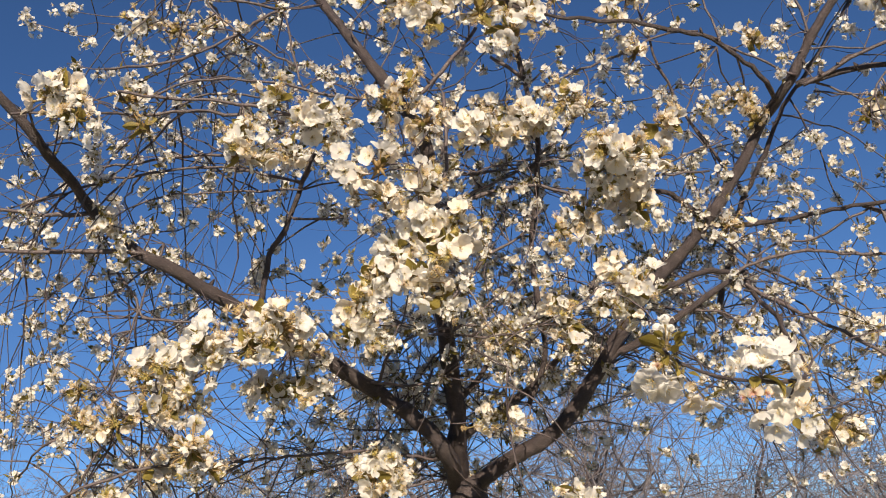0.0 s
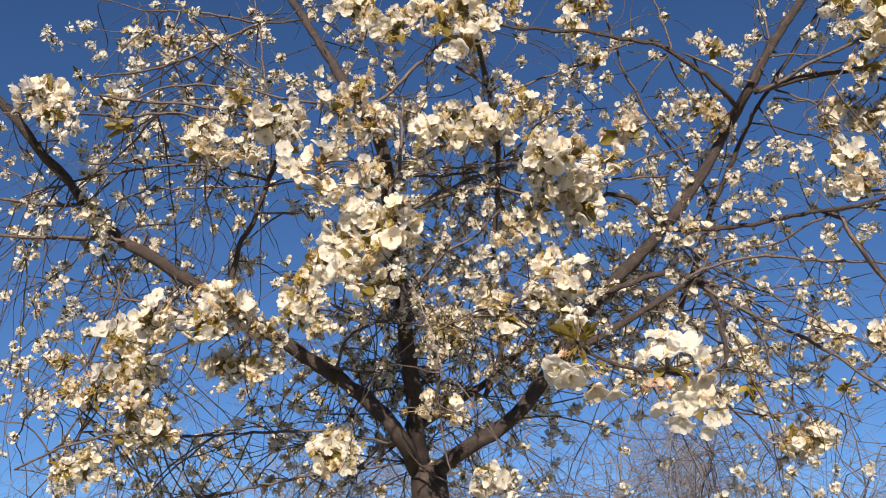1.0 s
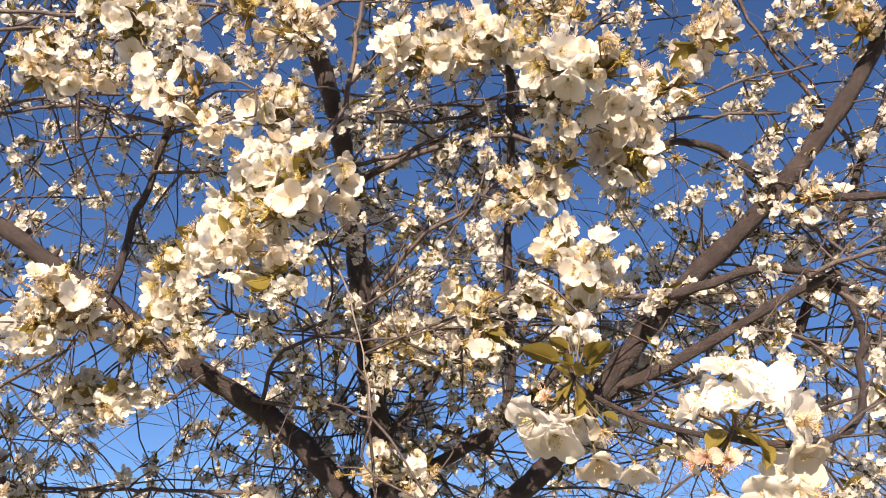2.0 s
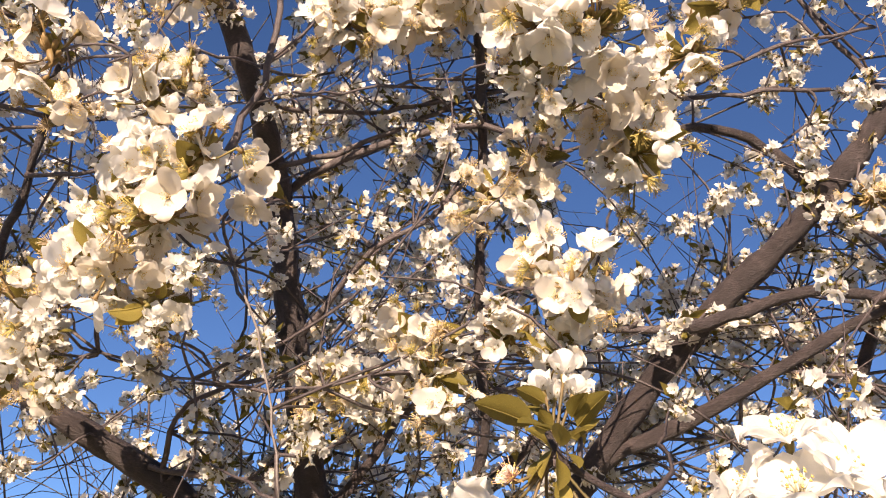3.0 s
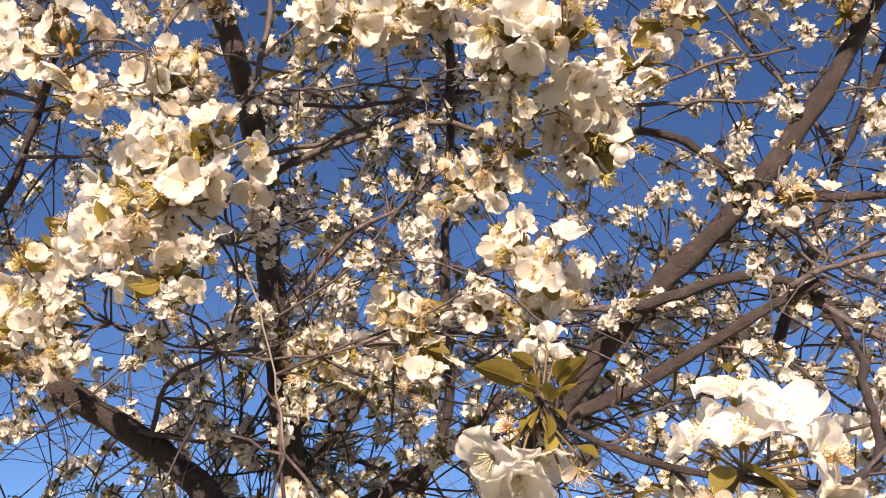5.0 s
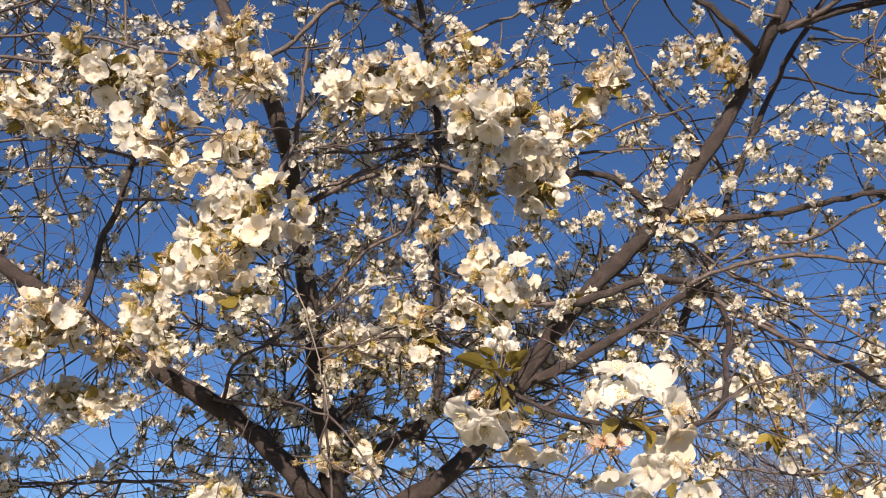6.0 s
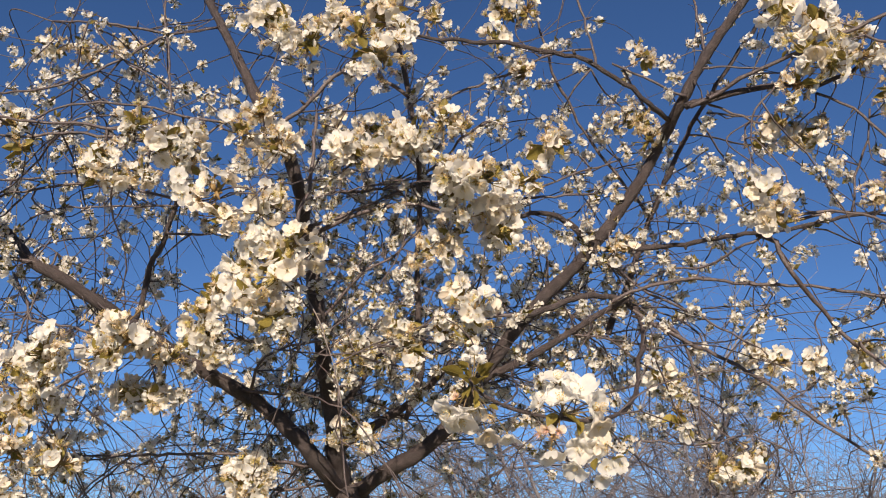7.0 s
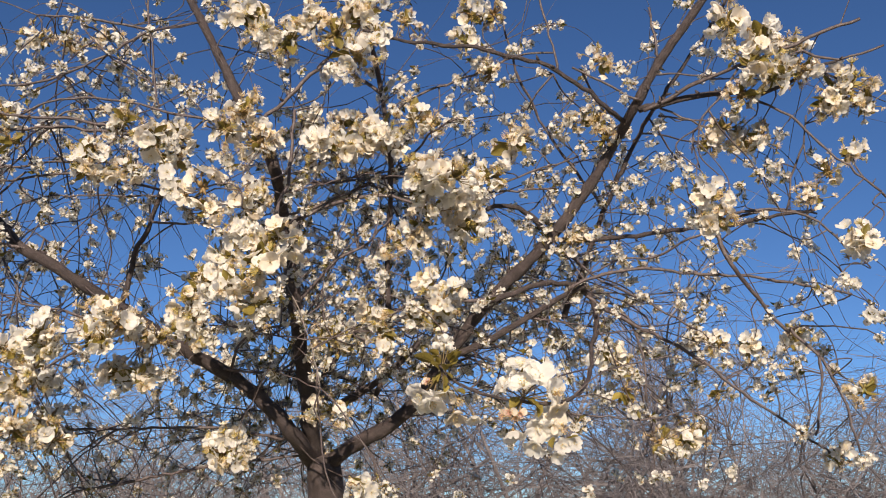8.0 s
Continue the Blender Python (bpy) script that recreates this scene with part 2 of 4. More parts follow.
def calyx(lump, mat, reflexed):
    tube(lump, [(0, 0, -0.17), (0, 0, -0.13), (0, 0, -0.06), (0, 0, 0.0)], [0.02, 0.045, 0.055, 0.06], 7, mat)
    for k in range(5):
        a = 2 * math.pi * (k + 0.5) / 5
        c, s = math.cos(a), math.sin(a)
        out = [(0.05, -0.03, -0.01), (0.05, 0.03, -0.01), (0.13, 0.025, reflexed * 0.5), (0.13, -0.025, reflexed * 0.5), (0.20, 0, reflexed)]
        lump.add([(x * c - y * s, x * s + y * c, z) for x, y, z in out], [(0, 3, 2, 1), (3, 4, 2)], mat)


def flower_mesh(seed, style):
    rng = random.Random(seed)
    lump = Lump()
    if style == "hero":
        cup = rng.uniform(0.45, 0.8)
        for k in range(5):
            petal(lump, rng, 2 * math.pi * (k + rng.uniform(-0.16, 0.16)) / 5, rng.uniform(0.42, 0.52), rng.uniform(0.25, 0.30), cup + rng.uniform(-0.3, 0.35), rng.uniform(0.3, 1.2), 0, 11, 9, 2.2)
        stamens(lump, rng, 18, 0.7, 0.22, 1, 2, 0.6)
        calyx(lump, 3, -0.05)
    elif style == "open":
        cup = rng.uniform(0.10, 0.42)
        for k in range(5):
            petal(lump, rng, 2 * math.pi * (k + rng.uniform(-0.12, 0.12)) / 5, rng.uniform(0.42, 0.5), rng.uniform(0.20, 0.255), cup + rng.uniform(-0.1, 0.15), rng.uniform(0, 0.5), 0)
        stamens(lump, rng, 18, 0.9, 0.25, 1, 2, 0.7)
        calyx(lump, 3, -0.05)
    elif style == "cupped":
        for k in range(5):
            petal(lump, rng, 2 * math.pi * (k + rng.uniform(-0.15, 0.15)) / 5, rng.uniform(0.42, 0.5), rng.uniform(0.22, 0.27), rng.uniform(0.75, 1.25), rng.uniform(0.4, 1.1), 0)
        stamens(lump, rng, 12, 0.35, 0.26, 1, 2, 0.7)
        calyx(lump, 3, -0.06)
    elif style == "spent":
        for k in range(rng.choice((0, 0, 1, 2))):
            petal(lump, rng, rng.uniform(0, 6.28), rng.uniform(0.36, 0.46), 0.2, rng.uniform(-0.5, 0.2), 0.2, 0)
        stamens(lump, rng, 44, 1.2, 0.36, 1, 2, 0.85)
        calyx(lump, 3, -0.10)
    elif style == "bud":
        line = [(0, 0, -0.02), (0, 0, 0.04), (0, 0, 0.14), (0, 0, 0.28), (0, 0, 0.40), (0, 0, 0.46)]
        tube(lump, line, [0.05, 0.13, 0.22, 0.24, 0.15, 0.02], 9, 0, 0.0)
        for k in range(3):
            petal(lump, rng, 2 * math.pi * k / 3, 0.40, 0.20, 1.5, 1.9, 0)
        calyx(lump, 3, 0.10)
    mats = {"hero": [PETAL, STAMEN, ANTHER, CALYX], "open": [PETAL, STAMEN, ANTHER, CALYX], "cupped": [PETAL, STAMEN, ANTHER, CALYX], "spent": [PETAL_OLD, RUST, ANTHER, CALYX], "bud": [PETAL, STAMEN, ANTHER, CALYX]}[style]
    if style in ("open", "cupped") and seed % 4 == 0:
        mats = [PETAL_OLD] + mats[1:]
    return lump.mesh("flower_" + style, mats)


def leaf_mesh(seed):
    """A young, folded leaf along +x, one unit long."""
    rng = random.Random(seed)
    lump = Lump()
    verts, faces = [], []
    fold, bend = rng.uniform(0.25, 0.6), rng.uniform(0.1, 0.5)
    for i in range(9):
        u = i / 8
        w = 0.29 * math.sin(math.pi * u ** 0.85) ** 0.8 + 0.004
        tooth = 0.012 * (i % 2)
        for j in (-1, -0.5, 0, 0.5, 1):
            verts.append((u, (w + tooth * (abs(j) == 1)) * j, -bend * u * u * 0.5 + fold * abs(j) * w))
    for i in range(8):
        for j in range(4):
            faces.append((i * 5 + j, i * 5 + j + 1, i * 5 + j + 6, i * 5 + j + 5))
    lump.add(verts, faces)
    tube(lump, [(-0.25, 0, 0.0), (0, 0, 0), (0.5, 0, -bend * 0.125), (0.97, 0, -bend * 0.47)], [0.014, 0.013, 0.009, 0.003], 4)
    return lump.mesh("leaf", [LEAF])


OPEN = [flower_mesh(100 + k, "open") for k in range(8)]
CUPPED = [flower_mesh(200 + k, "cupped") for k in range(5)]
SPENT = [flower_mesh(300 + k, "spent") for k in range(6)]
BUDS = [flower_mesh(400 + k, "bud") for k in range(3)]
HEROES = [flower_mesh(601 + 3 * k, "hero") for k in range(5)]
LEAVES = [leaf_mesh(500 + k) for k in range(4)]
PINKS = []
for me in SPENT[:3]:
    me = me.copy()
    me.materials[1] = PINK
    PINKS.append(me)
OLIVES = []
for me in SPENT[3:]:
    me = me.copy()
    me.materials[1] = OLIVE
    OLIVES.append(me)

# ---- the cherry tree: trunk, limbs and branches ----
tree = tagged(new("cherry_tree"), "young cherry tree in white blossom with dark grey-brown bark", "tree")
tree.location = (0.02, 1.83, 0.0)
FOOT = np.array(tree.location)
SAMPLES, RADII = [], []
rng_wood = random.Random(5)


def wood(kind, tag, r0, r1, points):
    """A limb or branch along the points, with thickness r0 at its base and r1 at its tip."""
    thick = kind == "limb"
    line = spline(points, 0.012 if thick else 0.016)
    n = len(line)
    amp = 0.0 if thick else 0.0012
    line = line + np.array([[amp * rng_wood.gauss(0, 1) for _ in range(3)] for _ in range(n)])
    radii = [r0 + (r1 - r0) * k / (n - 1) for k in range(n)]
    lump = Lump()
    tube(lump, line - FOOT, radii, 12 if thick else 7, 0, 0.28 if thick else 0.22, rng_wood.uniform(0, 50))
    if kind in ("limb", "branch"):
        # short fruiting spurs and bud scars
        for _ in range(int(n * (0.10 if thick else 0.16))):
            k = rng_wood.randrange(2, n - 1)
            d = np.array([rng_wood.gauss(0, 1), rng_wood.gauss(0, 1), rng_wood.gauss(0.3, 1)])
            d /= np.linalg.norm(d)
            a = line[k] - FOOT
            s = radii[k] * (0.5 if thick else 0.8)
            h = radii[k] + rng_wood.uniform(0.004, 0.012)
            tube(lump, [a, a + d * h * 0.7, a + d * h], [s, s * 0.7, s * 0.25], 5, 0, 0.2)
    mat = PALE_TWIG if tag == "pale" else BARK if thick or r0 > 0.0045 else TWIG
    label = {"pale": "pale grey dry twig"}.get(tag, "")
    part(kind, lump.mesh(kind, [mat]), tree, label)
    SAMPLES.extend(line[::2])
    RADII.extend(radii[::2])


def build_trunk():
    line = spline([(0.05, 1.90, -0.05), (0.045, 1.89, 0.10), (0.03, 1.86, 0.5), (0.00, 1.82, 0.95), (0.02, 1.80, 1.35), (0.008, 1.79, 1.58), (0.004, 1.76, 1.69)], 0.03)
    n = len(line)
    radii = [0.062 * math.exp(-6 * max(0, p[2])) + 0.048 - 0.016 * k / n for k, p in enumerate(line)]
    lump = Lump()
    tube(lump, line - FOOT, radii, 18, 0, 0.22, 3.0)
    part("trunk", lump.mesh("trunk", [BARK]), tree)


build_trunk()
wood("limb", "right", 0.0142, 0.0069, [(0.026, 1.755, 1.679), (0.086, 1.716, 1.711), (0.140, 1.690, 1.733), (0.196, 1.677, 1.778), (0.252, 1.664, 1.848), (0.300, 1.651, 1.910), (0.346, 1.643, 1.965), (0.411, 1.631, 2.023), (0.473, 1.620, 2.084), (0.507, 1.612, 2.128), (0.549, 1.606, 2.182), (0.586, 1.586, 2.242), (0.611, 1.534, 2.270), (0.633, 1.503, 2.301), (0.662, 1.492, 2.349), (0.697, 1.482, 2.393), (0.733, 1.469, 2.440), (0.801, 1.430, 2.519)])
wood("limb", "left", 0.0148, 0.0065, [(-0.016, 1.755, 1.677), (-0.024, 1.677, 1.712), (-0.044, 1.638, 1.745), (-0.083, 1.621, 1.784), (-0.131, 1.606, 1.822), (-0.171, 1.573, 1.846), (-0.207, 1.534, 1.869), (-0.252, 1.515, 1.899), (-0.296, 1.495, 1.929), (-0.344, 1.482, 1.959), (-0.388, 1.463, 1.987), (-0.433, 1.443, 2.016), (-0.480, 1.437, 2.044), (-0.517, 1.443, 2.083), (-0.534, 1.404, 2.102), (-0.550, 1.352, 2.133), (-0.556, 1.300, 2.140), (-0.575, 1.261, 2.173), (-0.612, 1.222, 2.219)])
wood("limb", "leader", 0.0170, 0.0058, [(-0.012, 1.768, 1.684), (-0.008, 1.703, 1.739), (-0.005, 1.664, 1.793), (-0.008, 1.635, 1.857), (-0.012, 1.606, 1.921), (-0.015, 1.581, 1.966), (-0.021, 1.547, 2.058), (-0.024, 1.521, 2.111), (-0.014, 1.443, 2.152), (-0.033, 1.417, 2.208), (-0.067, 1.404, 2.267), (-0.101, 1.417, 2.335), (-0.131, 1.430, 2.390), (-0.167, 1.443, 2.458), (-0.206, 1.456, 2.530), (-0.246, 1.456, 2.608)])
wood("limb", "upright", 0.0052, 0.0041, [(0.120, 1.690, 1.794), (0.147, 1.664, 1.846), (0.157, 1.651, 1.889), (0.153, 1.638, 1.946), (0.151, 1.629, 2.045), (0.159, 1.599, 2.104), (0.166, 1.573, 2.137), (0.170, 1.547, 2.176), (0.173, 1.521, 2.221), (0.156, 1.495, 2.355), (0.143, 1.469, 2.431), (0.152, 1.469, 2.499), (0.135, 1.469, 2.572)])
wood("limb", "second", 0.0101, 0.0050, [(-0.008, 1.716, 1.751), (0.037, 1.703, 1.773), (0.089, 1.698, 1.801), (0.136, 1.690, 1.828), (0.171, 1.690, 1.860), (0.202, 1.690, 1.892)])
wood("limb", "lower", 0.0079, 0.0048, [(0.203, 1.683, 1.801), (0.265, 1.664, 1.856), (0.305, 1.657, 1.872), (0.345, 1.651, 1.889), (0.390, 1.647, 1.913), (0.434, 1.644, 1.938), (0.473, 1.642, 1.960), (0.522, 1.638, 1.982)])
wood("branch", "drooping", 0.0057, 0.0019, [(0.343, 1.602, 1.950), (0.389, 1.606, 1.964), (0.418, 1.612, 1.975), (0.456, 1.621, 1.984), (0.494, 1.651, 1.986), (0.526, 1.663, 1.969), (0.536, 1.653, 1.934), (0.530, 1.560, 1.875), (0.521, 1.533, 1.852), (0.517, 1.492, 1.812), (0.501, 1.421, 1.765), (0.475, 1.368, 1.741), (0.440, 1.351, 1.737), (0.409, 1.348, 1.739), (0.384, 1.348, 1.743), (0.347, 1.348, 1.751), (0.312, 1.348, 1.766), (0.290, 1.349, 1.783), (0.284, 1.349, 1.796)])
wood("branch", "thin", 0.0043, 0.0024, [(0.345, 1.612, 1.955), (0.312, 1.606, 1.951), (0.275, 1.599, 1.952), (0.238, 1.586, 1.958)])
wood("branch", "side", 0.0049, 0.0027, [(0.479, 1.619, 2.064), (0.536, 1.631, 2.065), (0.585, 1.644, 2.071), (0.650, 1.625, 2.072), (0.709, 1.586, 2.065), (0.776, 1.560, 2.062), (0.855, 1.560, 2.076), (0.916, 1.560, 2.085)])
wood("branch", "side", 0.0028, 0.0018, [(0.766, 1.573, 2.075), (0.816, 1.573, 2.088), (0.872, 1.586, 2.094), (0.931, 1.586, 2.085)])
wood("branch", "side", 0.0059, 0.0038, [(0.456, 1.620, 2.082), (0.433, 1.612, 2.101), (0.414, 1.606, 2.115), (0.391, 1.586, 2.122), (0.359, 1.560, 2.114), (0.337, 1.534, 2.100)])
wood("branch", "arch", 0.0043, 0.0028, [(-0.034, 1.560, 2.092), (-0.003, 1.547, 2.101), (0.029, 1.547, 2.117), (0.051, 1.554, 2.129), (0.095, 1.554, 2.141), (0.151, 1.554, 2.144), (0.192, 1.560, 2.137), (0.231, 1.560, 2.117), (0.248, 1.560, 2.100)])
wood("branch", "arch", 0.0029, 0.0020, [(-0.017, 1.521, 2.100), (0.045, 1.547, 2.132), (0.102, 1.560, 2.160), (0.158, 1.560, 2.183)])
wood("branch", "top", 0.0048, 0.0028, [(0.599, 1.547, 2.261), (0.564, 1.482, 2.263), (0.538, 1.465, 2.285), (0.485, 1.430, 2.311), (0.450, 1.417, 2.326), (0.414, 1.416, 2.336), (0.341, 1.417, 2.360), (0.284, 1.417, 2.371), (0.200, 1.411, 2.384), (0.143, 1.404, 2.402)])
wood("branch", "upper", 0.0065, 0.0020, [(0.622, 1.503, 2.269), (0.651, 1.495, 2.264), (0.691, 1.489, 2.273), (0.770, 1.483, 2.279), (0.827, 1.469, 2.268), (0.871, 1.462, 2.281), (0.915, 1.450, 2.301), (0.962, 1.446, 2.314)])
wood("branch", "upper", 0.0037, 0.0026, [(0.629, 1.495, 2.259), (0.673, 1.482, 2.274), (0.724, 1.456, 2.291), (0.781, 1.430, 2.301), (0.836, 1.404, 2.310), (0.910, 1.391, 2.334), (0.977, 1.391, 2.356)])
wood("branch", "thin", 0.0023, 0.0019, [(0.625, 1.503, 2.282), (0.594, 1.495, 2.298), (0.559, 1.495, 2.320), (0.509, 1.495, 2.349)])
wood("branch", "thin", 0.0023, 0.0018, [(0.648, 1.508, 2.279), (0.682, 1.508, 2.256), (0.725, 1.508, 2.232), (0.759, 1.508, 2.220)])
wood("branch", "thin", 0.0018, 0.0013, [(0.782, 1.430, 2.298), (0.760, 1.430, 2.263), (0.731, 1.430, 2.227), (0.703, 1.430, 2.185), (0.696, 1.430, 2.151)])
wood("branch", "thin", 0.0019, 0.0014, [(0.657, 1.521, 2.256), (0.701, 1.521, 2.249), (0.763, 1.521, 2.246)])
wood("branch", "thin", 0.0019, 0.0014, [(0.647, 1.495, 2.327), (0.694, 1.482, 2.319), (0.756, 1.482, 2.310)])
wood("branch", "rear", 0.0059, 0.0029, [(0.476, 1.690, 1.932), (0.539, 1.716, 2.078), (0.568, 1.690, 2.148), (0.599, 1.638, 2.201), (0.633, 1.625, 2.269), (0.667, 1.586, 2.313), (0.707, 1.560, 2.361), (0.767, 1.534, 2.440), (0.807, 1.534, 2.503)])
wood("branch", "rear", 0.0031, 0.0020, [(0.568, 1.690, 2.140), (0.535, 1.664, 2.178), (0.502, 1.638, 2.219), (0.479, 1.625, 2.248), (0.456, 1.612, 2.283), (0.429, 1.586, 2.334), (0.407, 1.560, 2.378), (0.389, 1.534, 2.457), (0.383, 1.534, 2.516)])
wood("branch", "thin", 0.0023, 0.0019, [(0.483, 1.430, 2.311), (0.474, 1.430, 2.363), (0.463, 1.430, 2.417), (0.455, 1.430, 2.462)])
wood("branch", "thin", 0.0018, 0.0014, [(0.472, 1.430, 2.308), (0.447, 1.430, 2.277), (0.427, 1.456, 2.256)])
wood("branch", "thin", 0.0028, 0.0019, [(0.661, 1.492, 2.354), (0.658, 1.495, 2.405), (0.651, 1.495, 2.461)])
wood("branch", "long", 0.0033, 0.0023, [(0.488, 1.625, 1.973), (0.551, 1.625, 1.997), (0.626, 1.625, 2.005), (0.727, 1.638, 1.994), (0.828, 1.651, 1.988), (0.926, 1.664, 1.969), (0.994, 1.664, 1.953)])
wood("branch", "long", 0.0039, 0.0022, [(0.512, 1.664, 1.975), (0.558, 1.664, 1.938), (0.621, 1.677, 1.904), (0.685, 1.690, 1.870), (0.736, 1.690, 1.835), (0.793, 1.690, 1.782), (0.880, 1.690, 1.717), (0.941, 1.690, 1.667)])
wood("branch", "long", 0.0042, 0.0024, [(0.727, 1.586, 2.064), (0.754, 1.586, 2.048), (0.773, 1.586, 1.998), (0.811, 1.625, 1.960), (0.846, 1.651, 1.918), (0.877, 1.651, 1.886), (0.873, 1.651, 1.891), (0.917, 1.651, 1.849), (0.947, 1.651, 1.788), (0.965, 1.651, 1.720), (0.971, 1.651, 1.673)])
wood("branch", "thin", 0.0023, 0.0019, [(0.736, 1.586, 2.061), (0.690, 1.599, 2.041), (0.646, 1.625, 2.027), (0.591, 1.638, 2.028), (0.542, 1.638, 2.006)])
wood("branch", "thin", 0.0024, 0.0019, [(0.469, 1.612, 2.047), (0.515, 1.638, 2.018), (0.551, 1.651, 1.990), (0.635, 1.677, 1.953), (0.715, 1.690, 1.903)])
wood("branch", "thin", 0.0019, 0.0014, [(0.404, 1.651, 1.928), (0.443, 1.651, 1.922), (0.480, 1.664, 1.916), (0.526, 1.690, 1.881), (0.580, 1.690, 1.840), (0.633, 1.716, 1.785), (0.686, 1.729, 1.739)])
wood("branch", "thin", 0.0029, 0.0019, [(0.558, 1.664, 1.941), (0.595, 1.677, 1.925), (0.616, 1.690, 1.878), (0.623, 1.690, 1.819), (0.621, 1.690, 1.772)])
wood("branch", "thin", 0.0019, 0.0014, [(0.481, 1.690, 1.752), (0.536, 1.690, 1.746), (0.628, 1.703, 1.741), (0.704, 1.716, 1.755), (0.766, 1.729, 1.728)])
wood("branch", "rear", 0.0038, 0.0030, [(-0.040, 1.417, 2.243), (-0.002, 1.430, 2.285), (0.031, 1.430, 2.320), (0.062, 1.456, 2.369), (0.087, 1.469, 2.408)])
wood("branch", "thin", 0.0039, 0.0030, [(0.161, 1.502, 2.322), (0.134, 1.495, 2.345), (0.106, 1.482, 2.358)])
wood("branch", "thin", 0.0025, 0.0019, [(0.177, 1.508, 2.288), (0.232, 1.508, 2.321), (0.281, 1.508, 2.339), (0.331, 1.508, 2.353), (0.390, 1.508, 2.379), (0.430, 1.508, 2.389), (0.478, 1.508, 2.389)])
wood("branch", "thin", 0.0024, 0.0020, [(-0.016, 1.495, 2.153), (0.017, 1.534, 2.166), (0.071, 1.560, 2.178), (0.193, 1.560, 2.181)])
wood("branch", "thin", 0.0025, 0.0020, [(0.158, 1.560, 2.178), (0.183, 1.560, 2.203), (0.213, 1.560, 2.228), (0.255, 1.547, 2.268), (0.297, 1.534, 2.280)])
wood("branch", "thin", 0.0024, 0.0019, [(0.285, 1.534, 2.143), (0.351, 1.547, 2.139), (0.417, 1.560, 2.144), (0.474, 1.586, 2.154)])
wood("branch", "thin", 0.0019, 0.0015, [(0.372, 1.534, 2.147), (0.420, 1.534, 2.165), (0.477, 1.560, 2.192), (0.516, 1.586, 2.212)])
wood("branch", "stem", 0.0036, 0.0028, [(-0.014, 1.430, 2.048), (-0.003, 1.430, 2.096), (0.007, 1.430, 2.130), (0.013, 1.430, 2.164), (0.016, 1.430, 2.205), (0.018, 1.430, 2.267)])
wood("branch", "left", 0.0027, 0.0022, [(-0.193, 1.326, 2.188), (-0.211, 1.313, 2.188), (-0.268, 1.300, 2.201), (-0.338, 1.300, 2.218), (-0.385, 1.274, 2.211), (-0.451, 1.261, 2.222)])
wood("branch", "left", 0.0023, 0.0018, [(-0.112, 1.352, 2.226), (-0.175, 1.339, 2.235), (-0.219, 1.326, 2.247), (-0.279, 1.326, 2.261), (-0.331, 1.313, 2.260), (-0.372, 1.300, 2.250), (-0.418, 1.300, 2.229)])
wood("branch", "left", 0.0028, 0.0018, [(-0.067, 1.404, 2.264), (-0.095, 1.378, 2.251), (-0.113, 1.365, 2.234), (-0.139, 1.352, 2.206)])
wood("branch", "left", 0.0025, 0.0019, [(-0.176, 1.443, 2.462), (-0.208, 1.417, 2.441), (-0.230, 1.378, 2.414), (-0.263, 1.365, 2.392), (-0.296, 1.339, 2.348), (-0.346, 1.326, 2.319), (-0.387, 1.300, 2.287), (-0.487, 1.300, 2.284)])
wood("branch", "left", 0.0024, 0.0020, [(-0.230, 1.378, 2.414), (-0.280, 1.352, 2.416), (-0.347, 1.339, 2.426), (-0.432, 1.339, 2.439)])
wood("branch", "left", 0.0018, 0.0019, [(-0.200, 1.352, 2.252), (-0.211, 1.352, 2.310), (-0.221, 1.352, 2.375), (-0.236, 1.352, 2.465)])
wood("branch", "thin", 0.0019, 0.0014, [(-0.211, 1.352, 2.294), (-0.249, 1.352, 2.324), (-0.297, 1.339, 2.353), (-0.337, 1.326, 2.404)])
wood("branch", "left", 0.0024, 0.0020, [(-0.293, 1.430, 2.184), (-0.366, 1.430, 2.192), (-0.419, 1.430, 2.194), (-0.493, 1.430, 2.188), (-0.558, 1.430, 2.190)])
wood("branch", "thin", 0.0020, 0.0015, [(-0.475, 1.430, 2.178), (-0.508, 1.430, 2.149), (-0.545, 1.430, 2.115)])
wood("branch", "upright", 0.0048, 0.0037, [(-0.305, 1.495, 1.944), (-0.296, 1.495, 1.970), (-0.281, 1.482, 2.030), (-0.243, 1.456, 2.080), (-0.218, 1.430, 2.130), (-0.193, 1.404, 2.168)])
wood("branch", "thin", 0.0024, 0.0018, [(-0.218, 1.430, 2.132), (-0.261, 1.417, 2.138), (-0.307, 1.404, 2.156), (-0.316, 1.365, 2.150)])
wood("branch", "thin", 0.0019, 0.0015, [(-0.219, 1.430, 2.118), (-0.316, 1.430, 2.124), (-0.420, 1.430, 2.127), (-0.482, 1.430, 2.116)])
wood("branch", "thin", 0.0024, 0.0019, [(-0.236, 1.443, 2.077), (-0.196, 1.443, 2.071), (-0.156, 1.443, 2.072)])
wood("branch", "thin", 0.0024, 0.0019, [(-0.515, 1.456, 2.024), (-0.481, 1.456, 1.972), (-0.471, 1.456, 1.942), (-0.397, 1.456, 1.928)])
wood("branch", "low", 0.0027, 0.0020, [(-0.047, 1.664, 1.711), (-0.105, 1.638, 1.724), (-0.183, 1.625, 1.733), (-0.287, 1.625, 1.735), (-0.392, 1.625, 1.734), (-0.512, 1.625, 1.739), (-0.613, 1.625, 1.751)])
wood("branch", "low", 0.0027, 0.0020, [(-0.142, 1.580, 1.836), (-0.114, 1.586, 1.830), (-0.082, 1.612, 1.831), (-0.010, 1.638, 1.838)])
